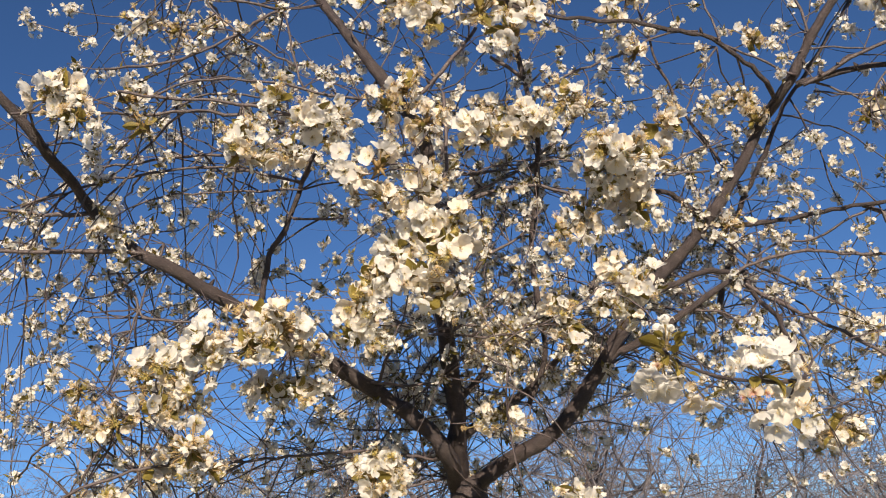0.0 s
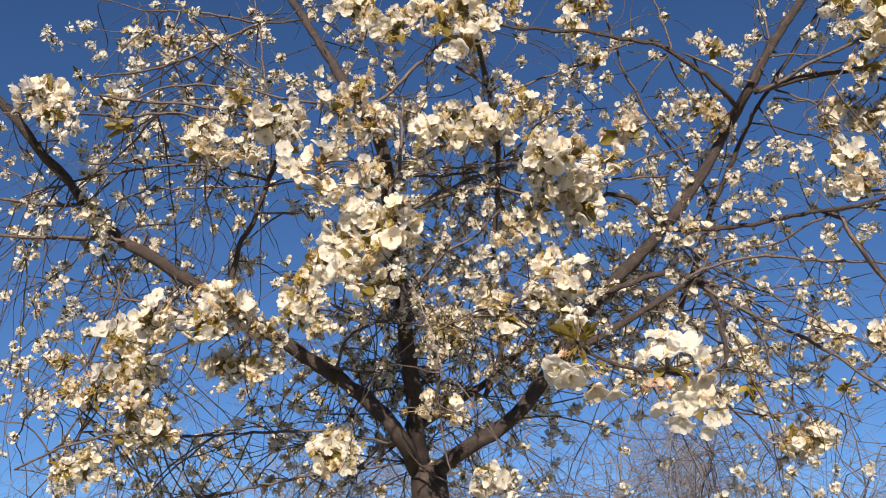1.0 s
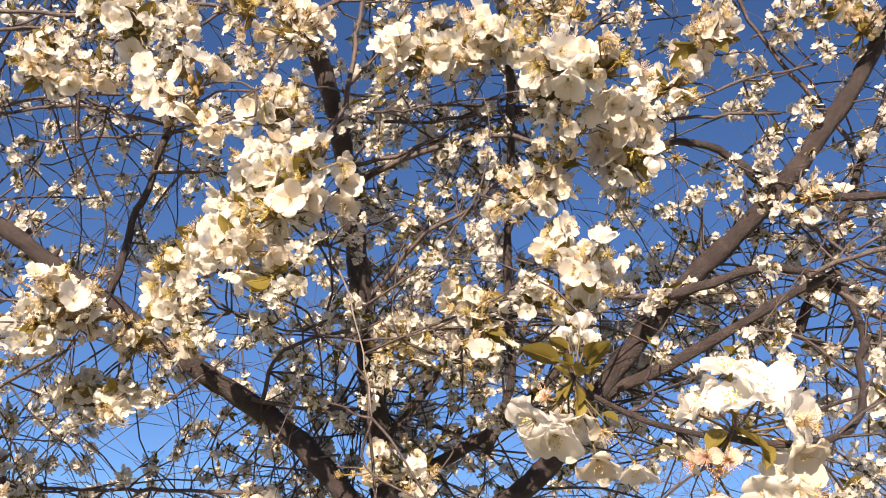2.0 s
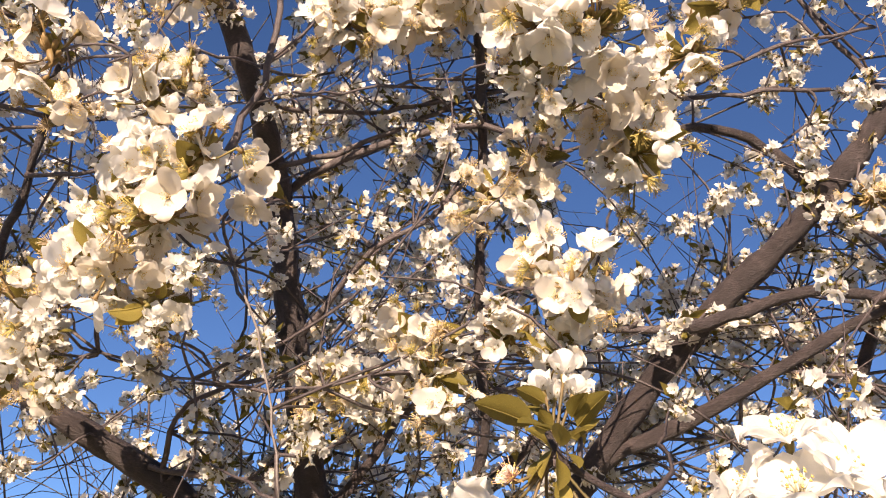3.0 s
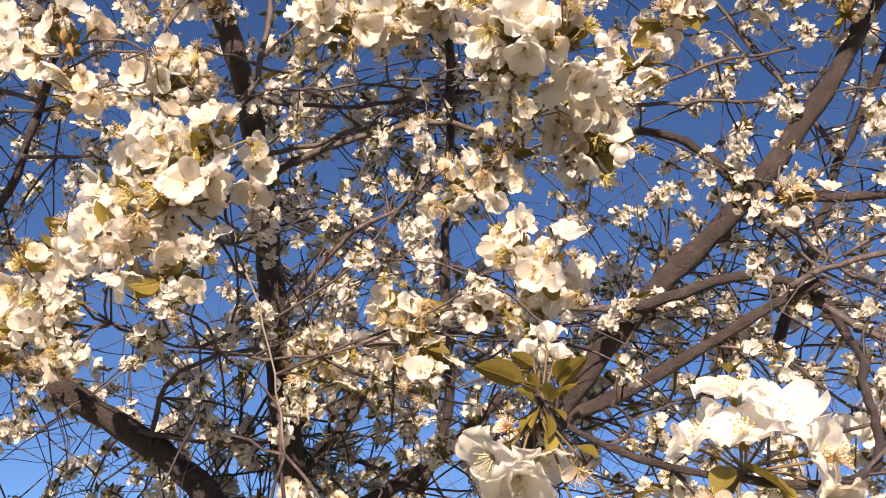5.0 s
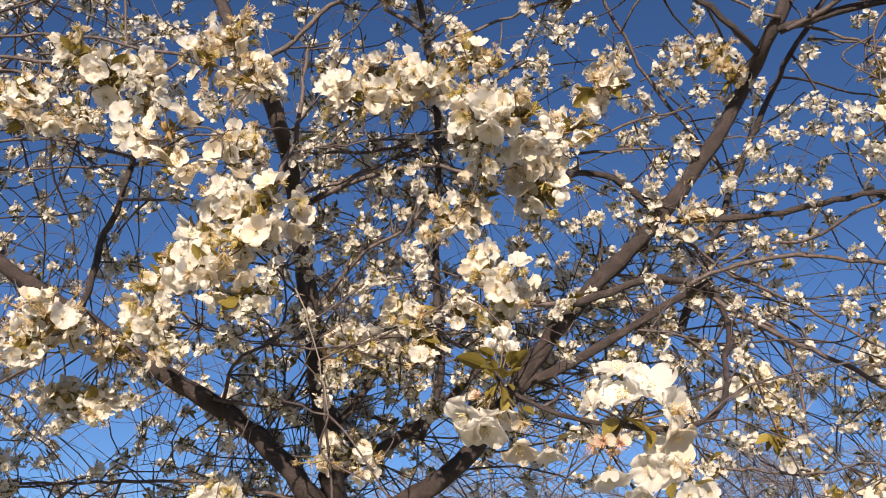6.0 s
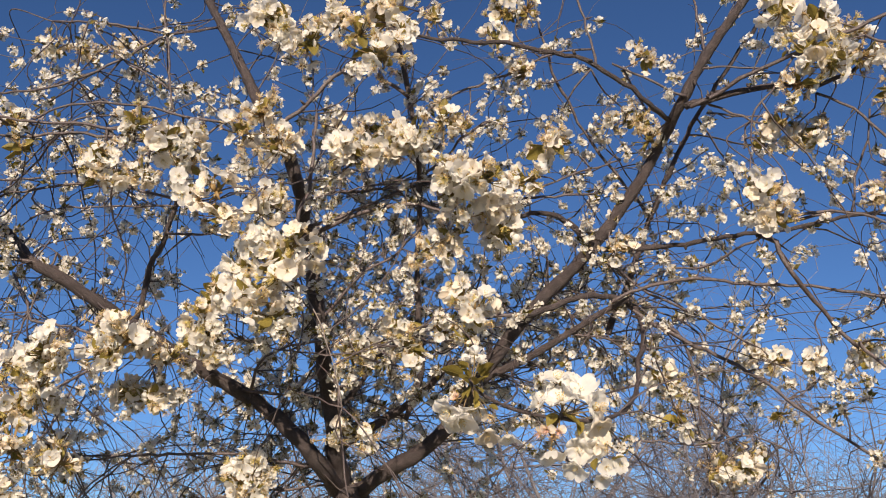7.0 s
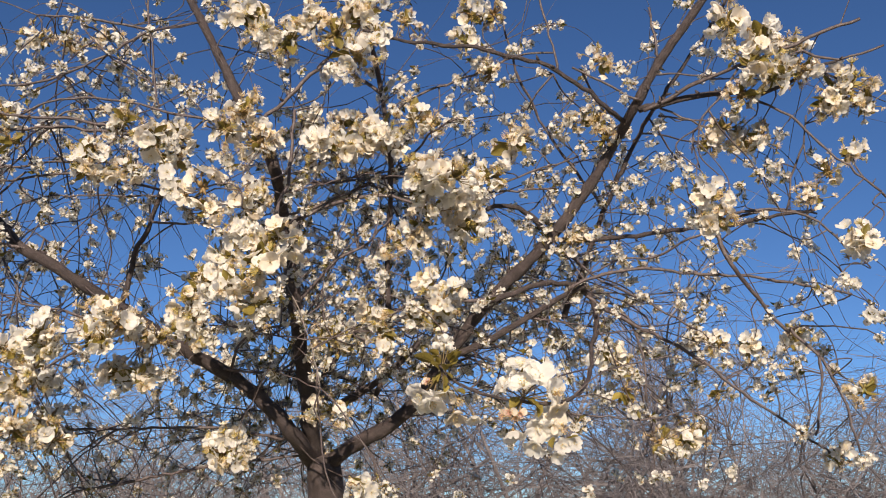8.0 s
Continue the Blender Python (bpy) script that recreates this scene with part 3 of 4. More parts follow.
wood("branch", "low", 0.0027, 0.0018, [(-0.129, 1.586, 1.832), (-0.107, 1.560, 1.875), (-0.069, 1.560, 1.898), (0.000, 1.560, 1.910), (0.114, 1.534, 1.899), (0.157, 1.508, 1.901)])
wood("branch", "stub", 0.0059, 0.0030, [(-0.002, 1.657, 1.807), (0.038, 1.651, 1.839), (0.062, 1.651, 1.878), (0.097, 1.651, 1.918)])
wood("branch", "pale", 0.0012, 0.0008, [(-0.032, 1.430, 2.024), (-0.001, 1.430, 1.975), (0.019, 1.430, 1.942), (0.041, 1.430, 1.900), (0.062, 1.430, 1.841), (0.080, 1.430, 1.776)])
wood("branch", "rear", 0.0034, 0.0020, [(-0.011, 1.586, 1.952), (0.033, 1.573, 1.992), (0.071, 1.560, 2.027), (0.125, 1.560, 2.054), (0.169, 1.560, 2.103)])
wood("branch", "low", 0.0030, 0.0020, [(-0.439, 1.690, 1.626), (-0.315, 1.690, 1.648), (-0.172, 1.690, 1.669), (-0.033, 1.716, 1.685)])
wood("branch", "left", 0.0039, 0.0028, [(-0.430, 1.482, 2.030), (-0.468, 1.430, 2.036), (-0.550, 1.417, 2.041), (-0.642, 1.404, 2.045), (-0.702, 1.404, 2.054)])
wood("branch", "left", 0.0038, 0.0028, [(-0.531, 1.404, 2.099), (-0.581, 1.391, 2.093), (-0.623, 1.378, 2.098), (-0.684, 1.378, 2.109)])
wood("branch", "left", 0.0023, 0.0019, [(-0.288, 1.404, 2.143), (-0.357, 1.404, 2.159), (-0.426, 1.404, 2.158), (-0.497, 1.391, 2.145), (-0.567, 1.378, 2.125), (-0.626, 1.365, 2.104)])
wood("branch", "left", 0.0028, 0.0017, [(-0.234, 1.378, 2.209), (-0.297, 1.339, 2.211), (-0.371, 1.313, 2.209), (-0.449, 1.300, 2.205), (-0.487, 1.248, 2.187), (-0.534, 1.222, 2.174), (-0.580, 1.209, 2.172)])
wood("branch", "left", 0.0019, 0.0014, [(-0.255, 1.378, 2.258), (-0.342, 1.352, 2.257), (-0.374, 1.339, 2.238), (-0.396, 1.326, 2.223)])
wood("branch", "left", 0.0024, 0.0019, [(-0.399, 1.469, 1.929), (-0.364, 1.482, 1.916), (-0.320, 1.495, 1.902), (-0.263, 1.534, 1.888), (-0.201, 1.560, 1.880)])
wood("branch", "thin", 0.0019, 0.0014, [(-0.441, 1.456, 2.058), (-0.466, 1.456, 1.989), (-0.490, 1.456, 1.922), (-0.521, 1.456, 1.829)])
wood("branch", "left", 0.0028, 0.0018, [(-0.417, 1.521, 1.722), (-0.470, 1.508, 1.723), (-0.558, 1.495, 1.703), (-0.651, 1.495, 1.667)])
wood("branch", "thin", 0.0019, 0.0014, [(-0.580, 1.508, 1.706), (-0.559, 1.508, 1.746), (-0.517, 1.495, 1.779), (-0.492, 1.495, 1.835)])
wood("branch", "left", 0.0024, 0.0019, [(-0.348, 1.495, 1.874), (-0.405, 1.495, 1.849), (-0.471, 1.495, 1.815), (-0.547, 1.495, 1.791), (-0.633, 1.495, 1.767)])
wood("branch", "long", 0.0025, 0.0019, [(0.780, 1.560, 2.081), (0.838, 1.560, 2.088), (0.885, 1.560, 2.081), (0.921, 1.560, 2.061), (0.962, 1.560, 2.015), (0.994, 1.560, 1.984)])
wood("branch", "thin", 0.0020, 0.0015, [(0.873, 1.560, 2.086), (0.884, 1.560, 2.144), (0.902, 1.534, 2.197), (0.914, 1.534, 2.250)])
wood("branch", "thin", 0.0024, 0.0019, [(0.823, 1.482, 2.259), (0.876, 1.482, 2.228), (0.916, 1.482, 2.178), (0.957, 1.482, 2.135), (1.004, 1.482, 2.087)])
wood("branch", "thin", 0.0023, 0.0019, [(0.887, 1.404, 2.309), (0.939, 1.404, 2.291), (1.012, 1.404, 2.312)])
wood("branch", "thin", 0.0025, 0.0019, [(0.921, 1.651, 1.849), (0.923, 1.651, 1.809), (0.911, 1.664, 1.732), (0.903, 1.664, 1.704)])
wood("branch", "spray", 0.0015, 0.0009, [(-0.004, 1.456, 1.870), (0.042, 1.456, 1.863), (0.089, 1.456, 1.866), (0.125, 1.456, 1.870), (0.155, 1.456, 1.873)])
wood("branch", "spray", 0.0012, 0.0010, [(-0.077, 1.404, 1.883), (-0.046, 1.430, 1.874), (-0.006, 1.430, 1.866), (0.030, 1.456, 1.866)])
wood("branch", "spray", 0.0014, 0.0012, [(0.023, 1.430, 2.117), (0.052, 1.469, 2.140), (0.089, 1.495, 2.158), (0.161, 1.534, 2.186)])
wood("branch", "spray", 0.0014, 0.0010, [(0.007, 1.430, 2.148), (0.000, 1.378, 2.124), (-0.019, 1.352, 2.111), (-0.029, 1.326, 2.094), (-0.036, 1.300, 2.066)])
SAMPLES, RADII = np.array(SAMPLES), np.array(RADII)

# ---- blossom clusters on the branches ----
rng_bloom = random.Random(8)
SPRAYS = []


def facing(d, spin):
    return Vector(d).to_track_quat("Z", "Y").to_matrix().to_4x4() @ pose(0, 0, 0, 0, 0, spin)


def unit(rng, bias=(0, 0, 0)):
    d = np.array([rng.gauss(0, 1), rng.gauss(0, 1), rng.gauss(0, 1)])
    d = d / np.linalg.norm(d) + bias
    return d / np.linalg.norm(d)


def join_twig(lump, centre, thick):
    """A thin, bent spur from the nearest branch to a cluster."""
    gap = np.linalg.norm(SAMPLES - centre, axis=1) - RADII
    near = [k for k in np.argsort(gap)[:40] if gap[k] < gap.min() + 0.03]
    a = SAMPLES[rng_bloom.choice(near)]
    d = np.linalg.norm(a - centre)
    sway = [np.array([rng_bloom.gauss(0, 0.13), rng_bloom.gauss(0, 0.08), rng_bloom.gauss(0.06, 0.1)]) * d for _ in range(2)]
    line = spline([a, a * 0.65 + centre * 0.35 + sway[0], a * 0.3 + centre * 0.7 + sway[1], centre], 0.012)
    n = len(line)
    tube(lump, line - centre, [thick * (1.25 - 0.5 * k / n) for k in range(n)], 6, 0, 0.2)
    return centre - a


def blossom(kind, x, y, z, r):
    """A cluster of flowers round a spur: F fresh, M mixed with spent ones, O open and few, L leafy, B buds."""
    rng = rng_bloom
    centre, r = np.array((x, y, z)), 1.06 * r
    if r < 0.0255 and kind in "FM":
        SPRAYS.append((centre, r, 0.35 if kind == "F" else 0.6))
        return
    lump = Lump()
    join_twig(lump, centre, 0.0011)
    flowers, axis = [], unit(rng)
    count, size, mix = {"F": (24, 0.83, (0.30, 0.28, 0.32)), "M": (23, 0.76, (0.20, 0.16, 0.56)), "O": (6, 1.05, (0.85, 0.15, 0.0)),
                        "L": (6, 0.8, (0.3, 0.1, 0.5)), "B": (2, 1.7, (0.0, 0.0, 0.0))}[kind]
    size *= r
    count = max(2, round(count * rng.uniform(0.85, 1.15)))
    for k in range(count):
        d = unit(rng, (0, -0.35, 0.05))
        pick = rng.random()
        spent = mix[0] + mix[1] <= pick < sum(mix)
        q = (d * (rng.uniform(0.6, 1.05) if spent else rng.uniform(0.25, 0.95)) + axis * rng.uniform(-0.45, 0.45)) * r
        if pick < mix[0]:
            me = rng.choice(OPEN)
        elif pick < mix[0] + mix[1]:
            me = rng.choice(CUPPED)
        elif spent:
            me = rng.choice(OLIVES if rng.random() < (0.6 if kind == "F" else 0.14) else SPENT)
        else:
            me = rng.choice(BUDS)
        way = unit(rng, d * 1.1)
        s = size * rng.choice((0.7, 0.85, 0.95, 1.05, 1.15)) * (0.75 if me in BUDS else 1)
        flowers.append((me, Matrix.Translation(q) @ facing(way, rng.uniform(0, 360)) @ Matrix.Diagonal((s, s, s, 1))))
        end = q - way * s * 0.15
        tube(lump, [(0, 0, 0), end * 0.5 + np.array((0, 0, -0.08 * r)), end], [0.0009, 0.0008, 0.0010], 4, 1)
    # bud scales at the heart of the cluster
    for _ in range(12):
        d = unit(rng, (0, -0.4, 0))
        a = axis * rng.uniform(-0.3, 0.3) * r
        tube(lump, [a, a + d * r * 0.22, a + d * r * rng.uniform(0.3, 0.55)], [r * 0.06, r * 0.08, r * 0.01], 5, 1)
    ob = part("flowering_spur", lump.mesh("flowering_spur", [TWIG, CALYX]), tree, place=Matrix.Translation(centre - FOOT))
    for me, m in flowers:
        part("flower", me, ob, place=m)
    leaves = {"F": 6, "M": 4, "O": 1, "L": 8, "B": 0}[kind]
    for _ in range(leaves):
        d = unit(rng, (0, -0.2, -0.3 if kind == "L" else 0.3))
        s = r * rng.uniform(0.5, 0.9) * (1.1 if kind == "L" else 1)
        part("leaf", rng.choice(LEAVES), ob, place=Vector(d).to_track_quat("X", "Z").to_matrix().to_4x4() @ pose(0, 0, 0, rng.uniform(0, 360)) @ Matrix.Diagonal((s, s, s, 1)) @ Matrix.Translation((0.25, 0, 0)))


blossom("F", -0.037, 1.365, 2.026, 0.0366)
blossom("F", 0.009, 1.365, 2.014, 0.0329)
blossom("O", 0.033, 1.404, 2.020, 0.0266)
blossom("F", -0.002, 1.352, 1.965, 0.0391)
blossom("F", -0.076, 1.378, 1.986, 0.0306)
blossom("F", -0.110, 1.391, 1.946, 0.0351)
blossom("F", -0.049, 1.365, 1.936, 0.0360)
blossom("F", -0.016, 1.378, 1.907, 0.0299)
blossom("F", -0.135, 1.391, 1.911, 0.0332)
blossom("F", -0.147, 1.404, 1.879, 0.0280)
blossom("F", -0.118, 1.404, 1.860, 0.0243)
blossom("B", 0.051, 1.430, 2.008, 0.0108)
blossom("B", -0.167, 1.391, 1.935, 0.0132)
blossom("M", -0.051, 1.430, 1.877, 0.0220)
blossom("O", -0.143, 1.300, 2.087, 0.0326)
blossom("O", -0.089, 1.300, 2.083, 0.0341)
blossom("M", -0.088, 1.326, 2.056, 0.0301)
blossom("M", -0.035, 1.352, 2.068, 0.0332)
blossom("M", -0.014, 1.365, 2.090, 0.0265)
blossom("F", -0.285, 1.287, 2.124, 0.0305)
blossom("F", -0.253, 1.300, 2.113, 0.0262)
blossom("M", -0.275, 1.287, 2.157, 0.0263)
blossom("F", -0.231, 1.300, 2.208, 0.0285)
blossom("F", -0.179, 1.300, 2.170, 0.0333)
blossom("F", -0.151, 1.326, 2.190, 0.0268)
blossom("M", -0.212, 1.300, 2.124, 0.0262)
blossom("M", -0.158, 1.339, 2.152, 0.0268)
blossom("M", -0.255, 1.300, 2.176, 0.0230)
blossom("M", -0.072, 1.339, 2.199, 0.0322)
blossom("M", -0.043, 1.345, 2.230, 0.0343)
blossom("M", -0.014, 1.352, 2.176, 0.0339)
blossom("M", -0.031, 1.365, 2.261, 0.0202)
blossom("M", -0.073, 1.352, 2.147, 0.0214)
blossom("F", 0.063, 1.469, 2.214, 0.0392)
blossom("M", 0.103, 1.469, 2.211, 0.0371)
blossom("M", 0.136, 1.495, 2.231, 0.0397)
blossom("F", 0.170, 1.495, 2.239, 0.0396)
blossom("B", 0.194, 1.469, 2.268, 0.0153)
blossom("M", 0.224, 1.495, 2.267, 0.0348)
blossom("M", 0.253, 1.495, 2.250, 0.0250)
blossom("M", 0.204, 1.495, 2.317, 0.0215)
blossom("F", -0.074, 1.391, 2.444, 0.0340)
blossom("F", -0.031, 1.391, 2.412, 0.0403)
blossom("M", 0.011, 1.404, 2.388, 0.0384)
blossom("M", 0.050, 1.417, 2.431, 0.0408)
blossom("M", 0.091, 1.417, 2.404, 0.0385)
blossom("F", 0.139, 1.417, 2.433, 0.0404)
blossom("M", 0.137, 1.391, 2.346, 0.0429)
blossom("F", 0.107, 1.365, 2.306, 0.0228)
blossom("F", 0.172, 1.404, 2.388, 0.0302)
blossom("M", 0.220, 1.430, 2.427, 0.0250)
blossom("F", 0.262, 1.404, 2.126, 0.0389)
blossom("F", 0.300, 1.417, 2.124, 0.0364)
blossom("F", 0.244, 1.430, 2.104, 0.0269)
blossom("F", 0.307, 1.508, 2.106, 0.0411)
blossom("F", 0.267, 1.456, 2.079, 0.0253)
blossom("F", 0.316, 1.508, 2.066, 0.0379)
blossom("F", 0.339, 1.495, 2.119, 0.0232)
blossom("F", 0.362, 1.508, 2.155, 0.0300)
blossom("M", 0.397, 1.547, 2.232, 0.0389)
blossom("M", 0.411, 1.547, 2.277, 0.0235)
blossom("M", 0.360, 1.508, 2.354, 0.0274)
blossom("M", 0.345, 1.508, 2.306, 0.0233)
blossom("M", 0.321, 1.521, 2.261, 0.0194)
blossom("M", 0.318, 1.456, 2.394, 0.0269)
blossom("F", 0.331, 1.482, 2.459, 0.0315)
blossom("M", 0.370, 1.482, 2.460, 0.0275)
blossom("F", 0.257, 1.456, 1.940, 0.0299)
blossom("F", 0.284, 1.456, 1.912, 0.0313)
blossom("O", 0.280, 1.417, 1.913, 0.0255)
blossom("F", 0.231, 1.456, 1.894, 0.0244)
blossom("F", 0.266, 1.456, 1.882, 0.0260)
blossom("F", 0.162, 1.464, 1.899, 0.0283)
blossom("M", 0.172, 1.464, 1.872, 0.0281)
blossom("F", 0.180, 1.469, 1.844, 0.0245)
blossom("F", 0.096, 1.495, 1.868, 0.0252)
blossom("M", 0.065, 1.508, 1.877, 0.0256)
blossom("M", 0.058, 1.508, 1.847, 0.0218)
blossom("M", 0.036, 1.560, 1.753, 0.0276)
blossom("M", 0.074, 1.560, 1.755, 0.0275)
blossom("F", 0.089, 1.560, 1.729, 0.0200)
blossom("M", 0.154, 1.625, 1.821, 0.0230)
blossom("M", -0.291, 1.404, 1.903, 0.0358)
blossom("F", -0.298, 1.391, 1.862, 0.0308)
blossom("M", -0.254, 1.404, 1.887, 0.0249)
blossom("B", -0.367, 1.404, 1.889, 0.0090)
blossom("M", -0.221, 1.456, 1.869, 0.0255)
blossom("F", -0.290, 1.469, 1.816, 0.0274)
blossom("M", -0.241, 1.469, 1.814, 0.0273)
blossom("F", -0.315, 1.469, 1.816, 0.0202)
blossom("M", -0.199, 1.482, 1.815, 0.0182)
blossom("F", -0.149, 1.625, 1.696, 0.0366)
blossom("M", -0.126, 1.625, 1.677, 0.0268)
blossom("F", -0.418, 1.365, 1.844, 0.0367)
blossom("F", -0.384, 1.365, 1.806, 0.0328)
blossom("F", -0.420, 1.378, 1.790, 0.0305)
blossom("F", -0.372, 1.404, 1.790, 0.0211)
blossom("M", -0.352, 1.274, 1.709, 0.0285)
blossom("M", -0.351, 1.300, 1.680, 0.0240)
blossom("F", -0.370, 1.430, 1.703, 0.0281)
blossom("F", 0.692, 1.339, 2.041, 0.0301)
blossom("F", 0.713, 1.339, 2.013, 0.0314)
blossom("F", 0.731, 1.339, 2.043, 0.0221)
blossom("F", 0.681, 1.339, 2.010, 0.0220)
blossom("F", 0.822, 1.404, 2.332, 0.0383)
blossom("F", 0.800, 1.404, 2.289, 0.0346)
blossom("F", 0.832, 1.404, 2.269, 0.0292)
blossom("M", 0.784, 1.430, 2.251, 0.0279)
blossom("O", 0.772, 1.430, 2.221, 0.0156)
blossom("M", 0.771, 1.521, 2.229, 0.0350)
blossom("M", 0.743, 1.521, 2.203, 0.0257)
blossom("M", 0.795, 1.521, 2.197, 0.0310)
blossom("M", 0.829, 1.521, 2.204, 0.0328)
blossom("M", 0.844, 1.521, 2.153, 0.0198)
blossom("M", 0.793, 1.560, 2.470, 0.0237)
blossom("M", 0.752, 1.534, 2.380, 0.0240)
blossom("M", 0.773, 1.456, 2.343, 0.0218)
blossom("M", 0.880, 1.430, 2.291, 0.0331)
blossom("F", 0.873, 1.430, 2.332, 0.0264)
blossom("M", 0.562, 1.495, 2.360, 0.0266)
blossom("M", 0.597, 1.495, 2.340, 0.0189)
blossom("M", 0.609, 1.495, 2.311, 0.0169)
blossom("F", 0.598, 1.495, 2.282, 0.0149)
blossom("M", 0.500, 1.573, 2.277, 0.0276)
blossom("M", 0.549, 1.573, 2.278, 0.0314)
blossom("M", 0.480, 1.573, 2.255, 0.0236)
blossom("M", 0.565, 1.573, 2.239, 0.0272)
blossom("M", 0.526, 1.573, 2.219, 0.0214)
blossom("M", 0.189, 1.508, 2.038, 0.0317)
blossom("M", 0.231, 1.508, 2.066, 0.0317)
blossom("F", 0.231, 1.508, 2.039, 0.0241)
blossom("M", 0.146, 1.534, 2.005, 0.0227)
blossom("F", 0.156, 1.534, 1.973, 0.0206)
blossom("F", 0.725, 1.734, 1.898, 0.0255)
blossom("F", 0.755, 1.729, 1.879, 0.0252)
blossom("M", 0.811, 1.690, 1.861, 0.0263)
blossom("F", 0.828, 1.690, 1.840, 0.0187)
blossom("M", 0.860, 1.690, 1.827, 0.0167)
blossom("M", 0.772, 1.716, 1.839, 0.0172)
blossom("M", 0.722, 1.716, 1.841, 0.0153)
blossom("F", 0.561, 1.677, 1.850, 0.0286)
blossom("M", 0.583, 1.677, 1.833, 0.0247)
blossom("L", 0.584, 1.677, 1.788, 0.0282)
blossom("F", 0.540, 1.677, 1.782, 0.0226)
blossom("M", 0.706, 1.833, 1.722, 0.0361)
blossom("M", 0.670, 1.833, 1.701, 0.0280)
blossom("L", 0.755, 1.729, 1.789, 0.0210)
blossom("M", 0.669, 1.690, 1.799, 0.0188)
blossom("F", 0.917, 1.781, 1.897, 0.0296)
blossom("M", 0.920, 1.755, 1.966, 0.0177)
blossom("M", 0.590, 1.625, 2.020, 0.0191)
blossom("M", 0.625, 1.664, 1.962, 0.0192)
blossom("M", 0.692, 1.690, 1.946, 0.0193)
blossom("M", 0.739, 1.690, 1.952, 0.0212)
blossom("M", 0.769, 1.690, 1.936, 0.0134)
blossom("M", 0.701, 1.638, 2.008, 0.0171)
blossom("M", 0.749, 1.651, 1.992, 0.0171)
blossom("M", 0.799, 1.612, 2.034, 0.0223)
blossom("M", 0.893, 1.625, 2.022, 0.0222)
blossom("M", 0.663, 1.560, 2.186, 0.0227)
blossom("M", 0.707, 1.560, 2.170, 0.0169)
blossom("M", 0.657, 1.534, 2.243, 0.0207)
blossom("M", 0.622, 1.586, 2.162, 0.0172)
blossom("M", 0.589, 1.612, 2.149, 0.0214)
blossom("M", 0.628, 1.625, 2.120, 0.0214)
blossom("M", 0.599, 1.625, 2.085, 0.0193)
blossom("M", 0.657, 1.625, 2.072, 0.0173)
blossom("M", 0.690, 1.586, 2.150, 0.0152)
blossom("M", 0.498, 1.612, 2.061, 0.0251)
blossom("M", 0.468, 1.586, 2.032, 0.0171)
blossom("M", 0.496, 1.612, 2.108, 0.0175)
blossom("M", 0.453, 1.599, 2.109, 0.0233)
blossom("M", 0.419, 1.586, 2.082, 0.0192)
blossom("M", 0.375, 1.586, 2.057, 0.0231)
blossom("M", 0.442, 1.586, 2.174, 0.0235)
blossom("M", 0.503, 1.599, 2.160, 0.0215)
blossom("M", 0.509, 1.690, 1.909, 0.0176)
blossom("M", 0.629, 1.690, 1.895, 0.0173)
blossom("M", 0.497, 1.651, 1.960, 0.0193)
blossom("F", -0.519, 1.222, 2.201, 0.0344)
blossom("M", -0.493, 1.222, 2.161, 0.0311)
blossom("F", -0.472, 1.235, 2.151, 0.0208)
blossom("F", -0.442, 1.300, 2.229, 0.0283)
blossom("L", -0.429, 1.300, 2.185, 0.0250)
blossom("M", -0.512, 1.339, 2.164, 0.0192)
blossom("M", -0.413, 1.365, 2.157, 0.0177)
blossom("F", -0.509, 1.378, 2.067, 0.0241)
blossom("M", -0.481, 1.378, 2.042, 0.0239)
blossom("F", -0.487, 1.391, 2.017, 0.0208)
blossom("F", -0.584, 1.378, 2.053, 0.0193)
blossom("B", -0.550, 1.378, 2.068, 0.0097)
blossom("M", -0.605, 1.469, 1.973, 0.0234)
blossom("M", -0.566, 1.469, 1.931, 0.0199)
blossom("M", -0.601, 1.469, 1.884, 0.0148)
blossom("M", -0.538, 1.469, 1.885, 0.0147)
blossom("M", -0.574, 1.482, 1.837, 0.0262)
blossom("M", -0.474, 1.495, 1.855, 0.0346)
blossom("F", -0.438, 1.495, 1.832, 0.0229)
blossom("M", -0.439, 1.495, 1.808, 0.0228)
blossom("M", -0.522, 1.495, 1.789, 0.0326)
blossom("M", -0.571, 1.495, 1.790, 0.0262)
blossom("F", -0.603, 1.495, 1.763, 0.0228)
blossom("M", -0.436, 1.528, 1.741, 0.0344)
blossom("M", -0.467, 1.528, 1.721, 0.0262)
blossom("M", -0.401, 1.534, 1.712, 0.0196)
blossom("F", -0.568, 1.521, 1.665, 0.0308)
blossom("F", -0.530, 1.521, 1.677, 0.0308)
blossom("F", -0.505, 1.521, 1.660, 0.0226)
blossom("F", -0.574, 1.521, 1.642, 0.0226)
blossom("M", -0.649, 1.482, 1.841, 0.0181)
blossom("M", -0.246, 1.456, 1.804, 0.0315)
blossom("F", -0.275, 1.456, 1.785, 0.0220)
blossom("M", -0.211, 1.469, 1.813, 0.0222)
blossom("M", -0.203, 1.495, 1.856, 0.0211)
blossom("M", -0.233, 1.469, 1.873, 0.0193)
blossom("F", -0.129, 1.625, 1.711, 0.0306)
blossom("M", -0.105, 1.625, 1.694, 0.0220)
blossom("F", 0.151, 1.456, 1.619, 0.0295)
blossom("M", 0.180, 1.469, 1.609, 0.0208)
blossom("M", -0.661, 1.430, 2.466, 0.0234)
blossom("M", -0.598, 1.430, 2.483, 0.0216)
blossom("M", -0.464, 1.404, 2.424, 0.0296)
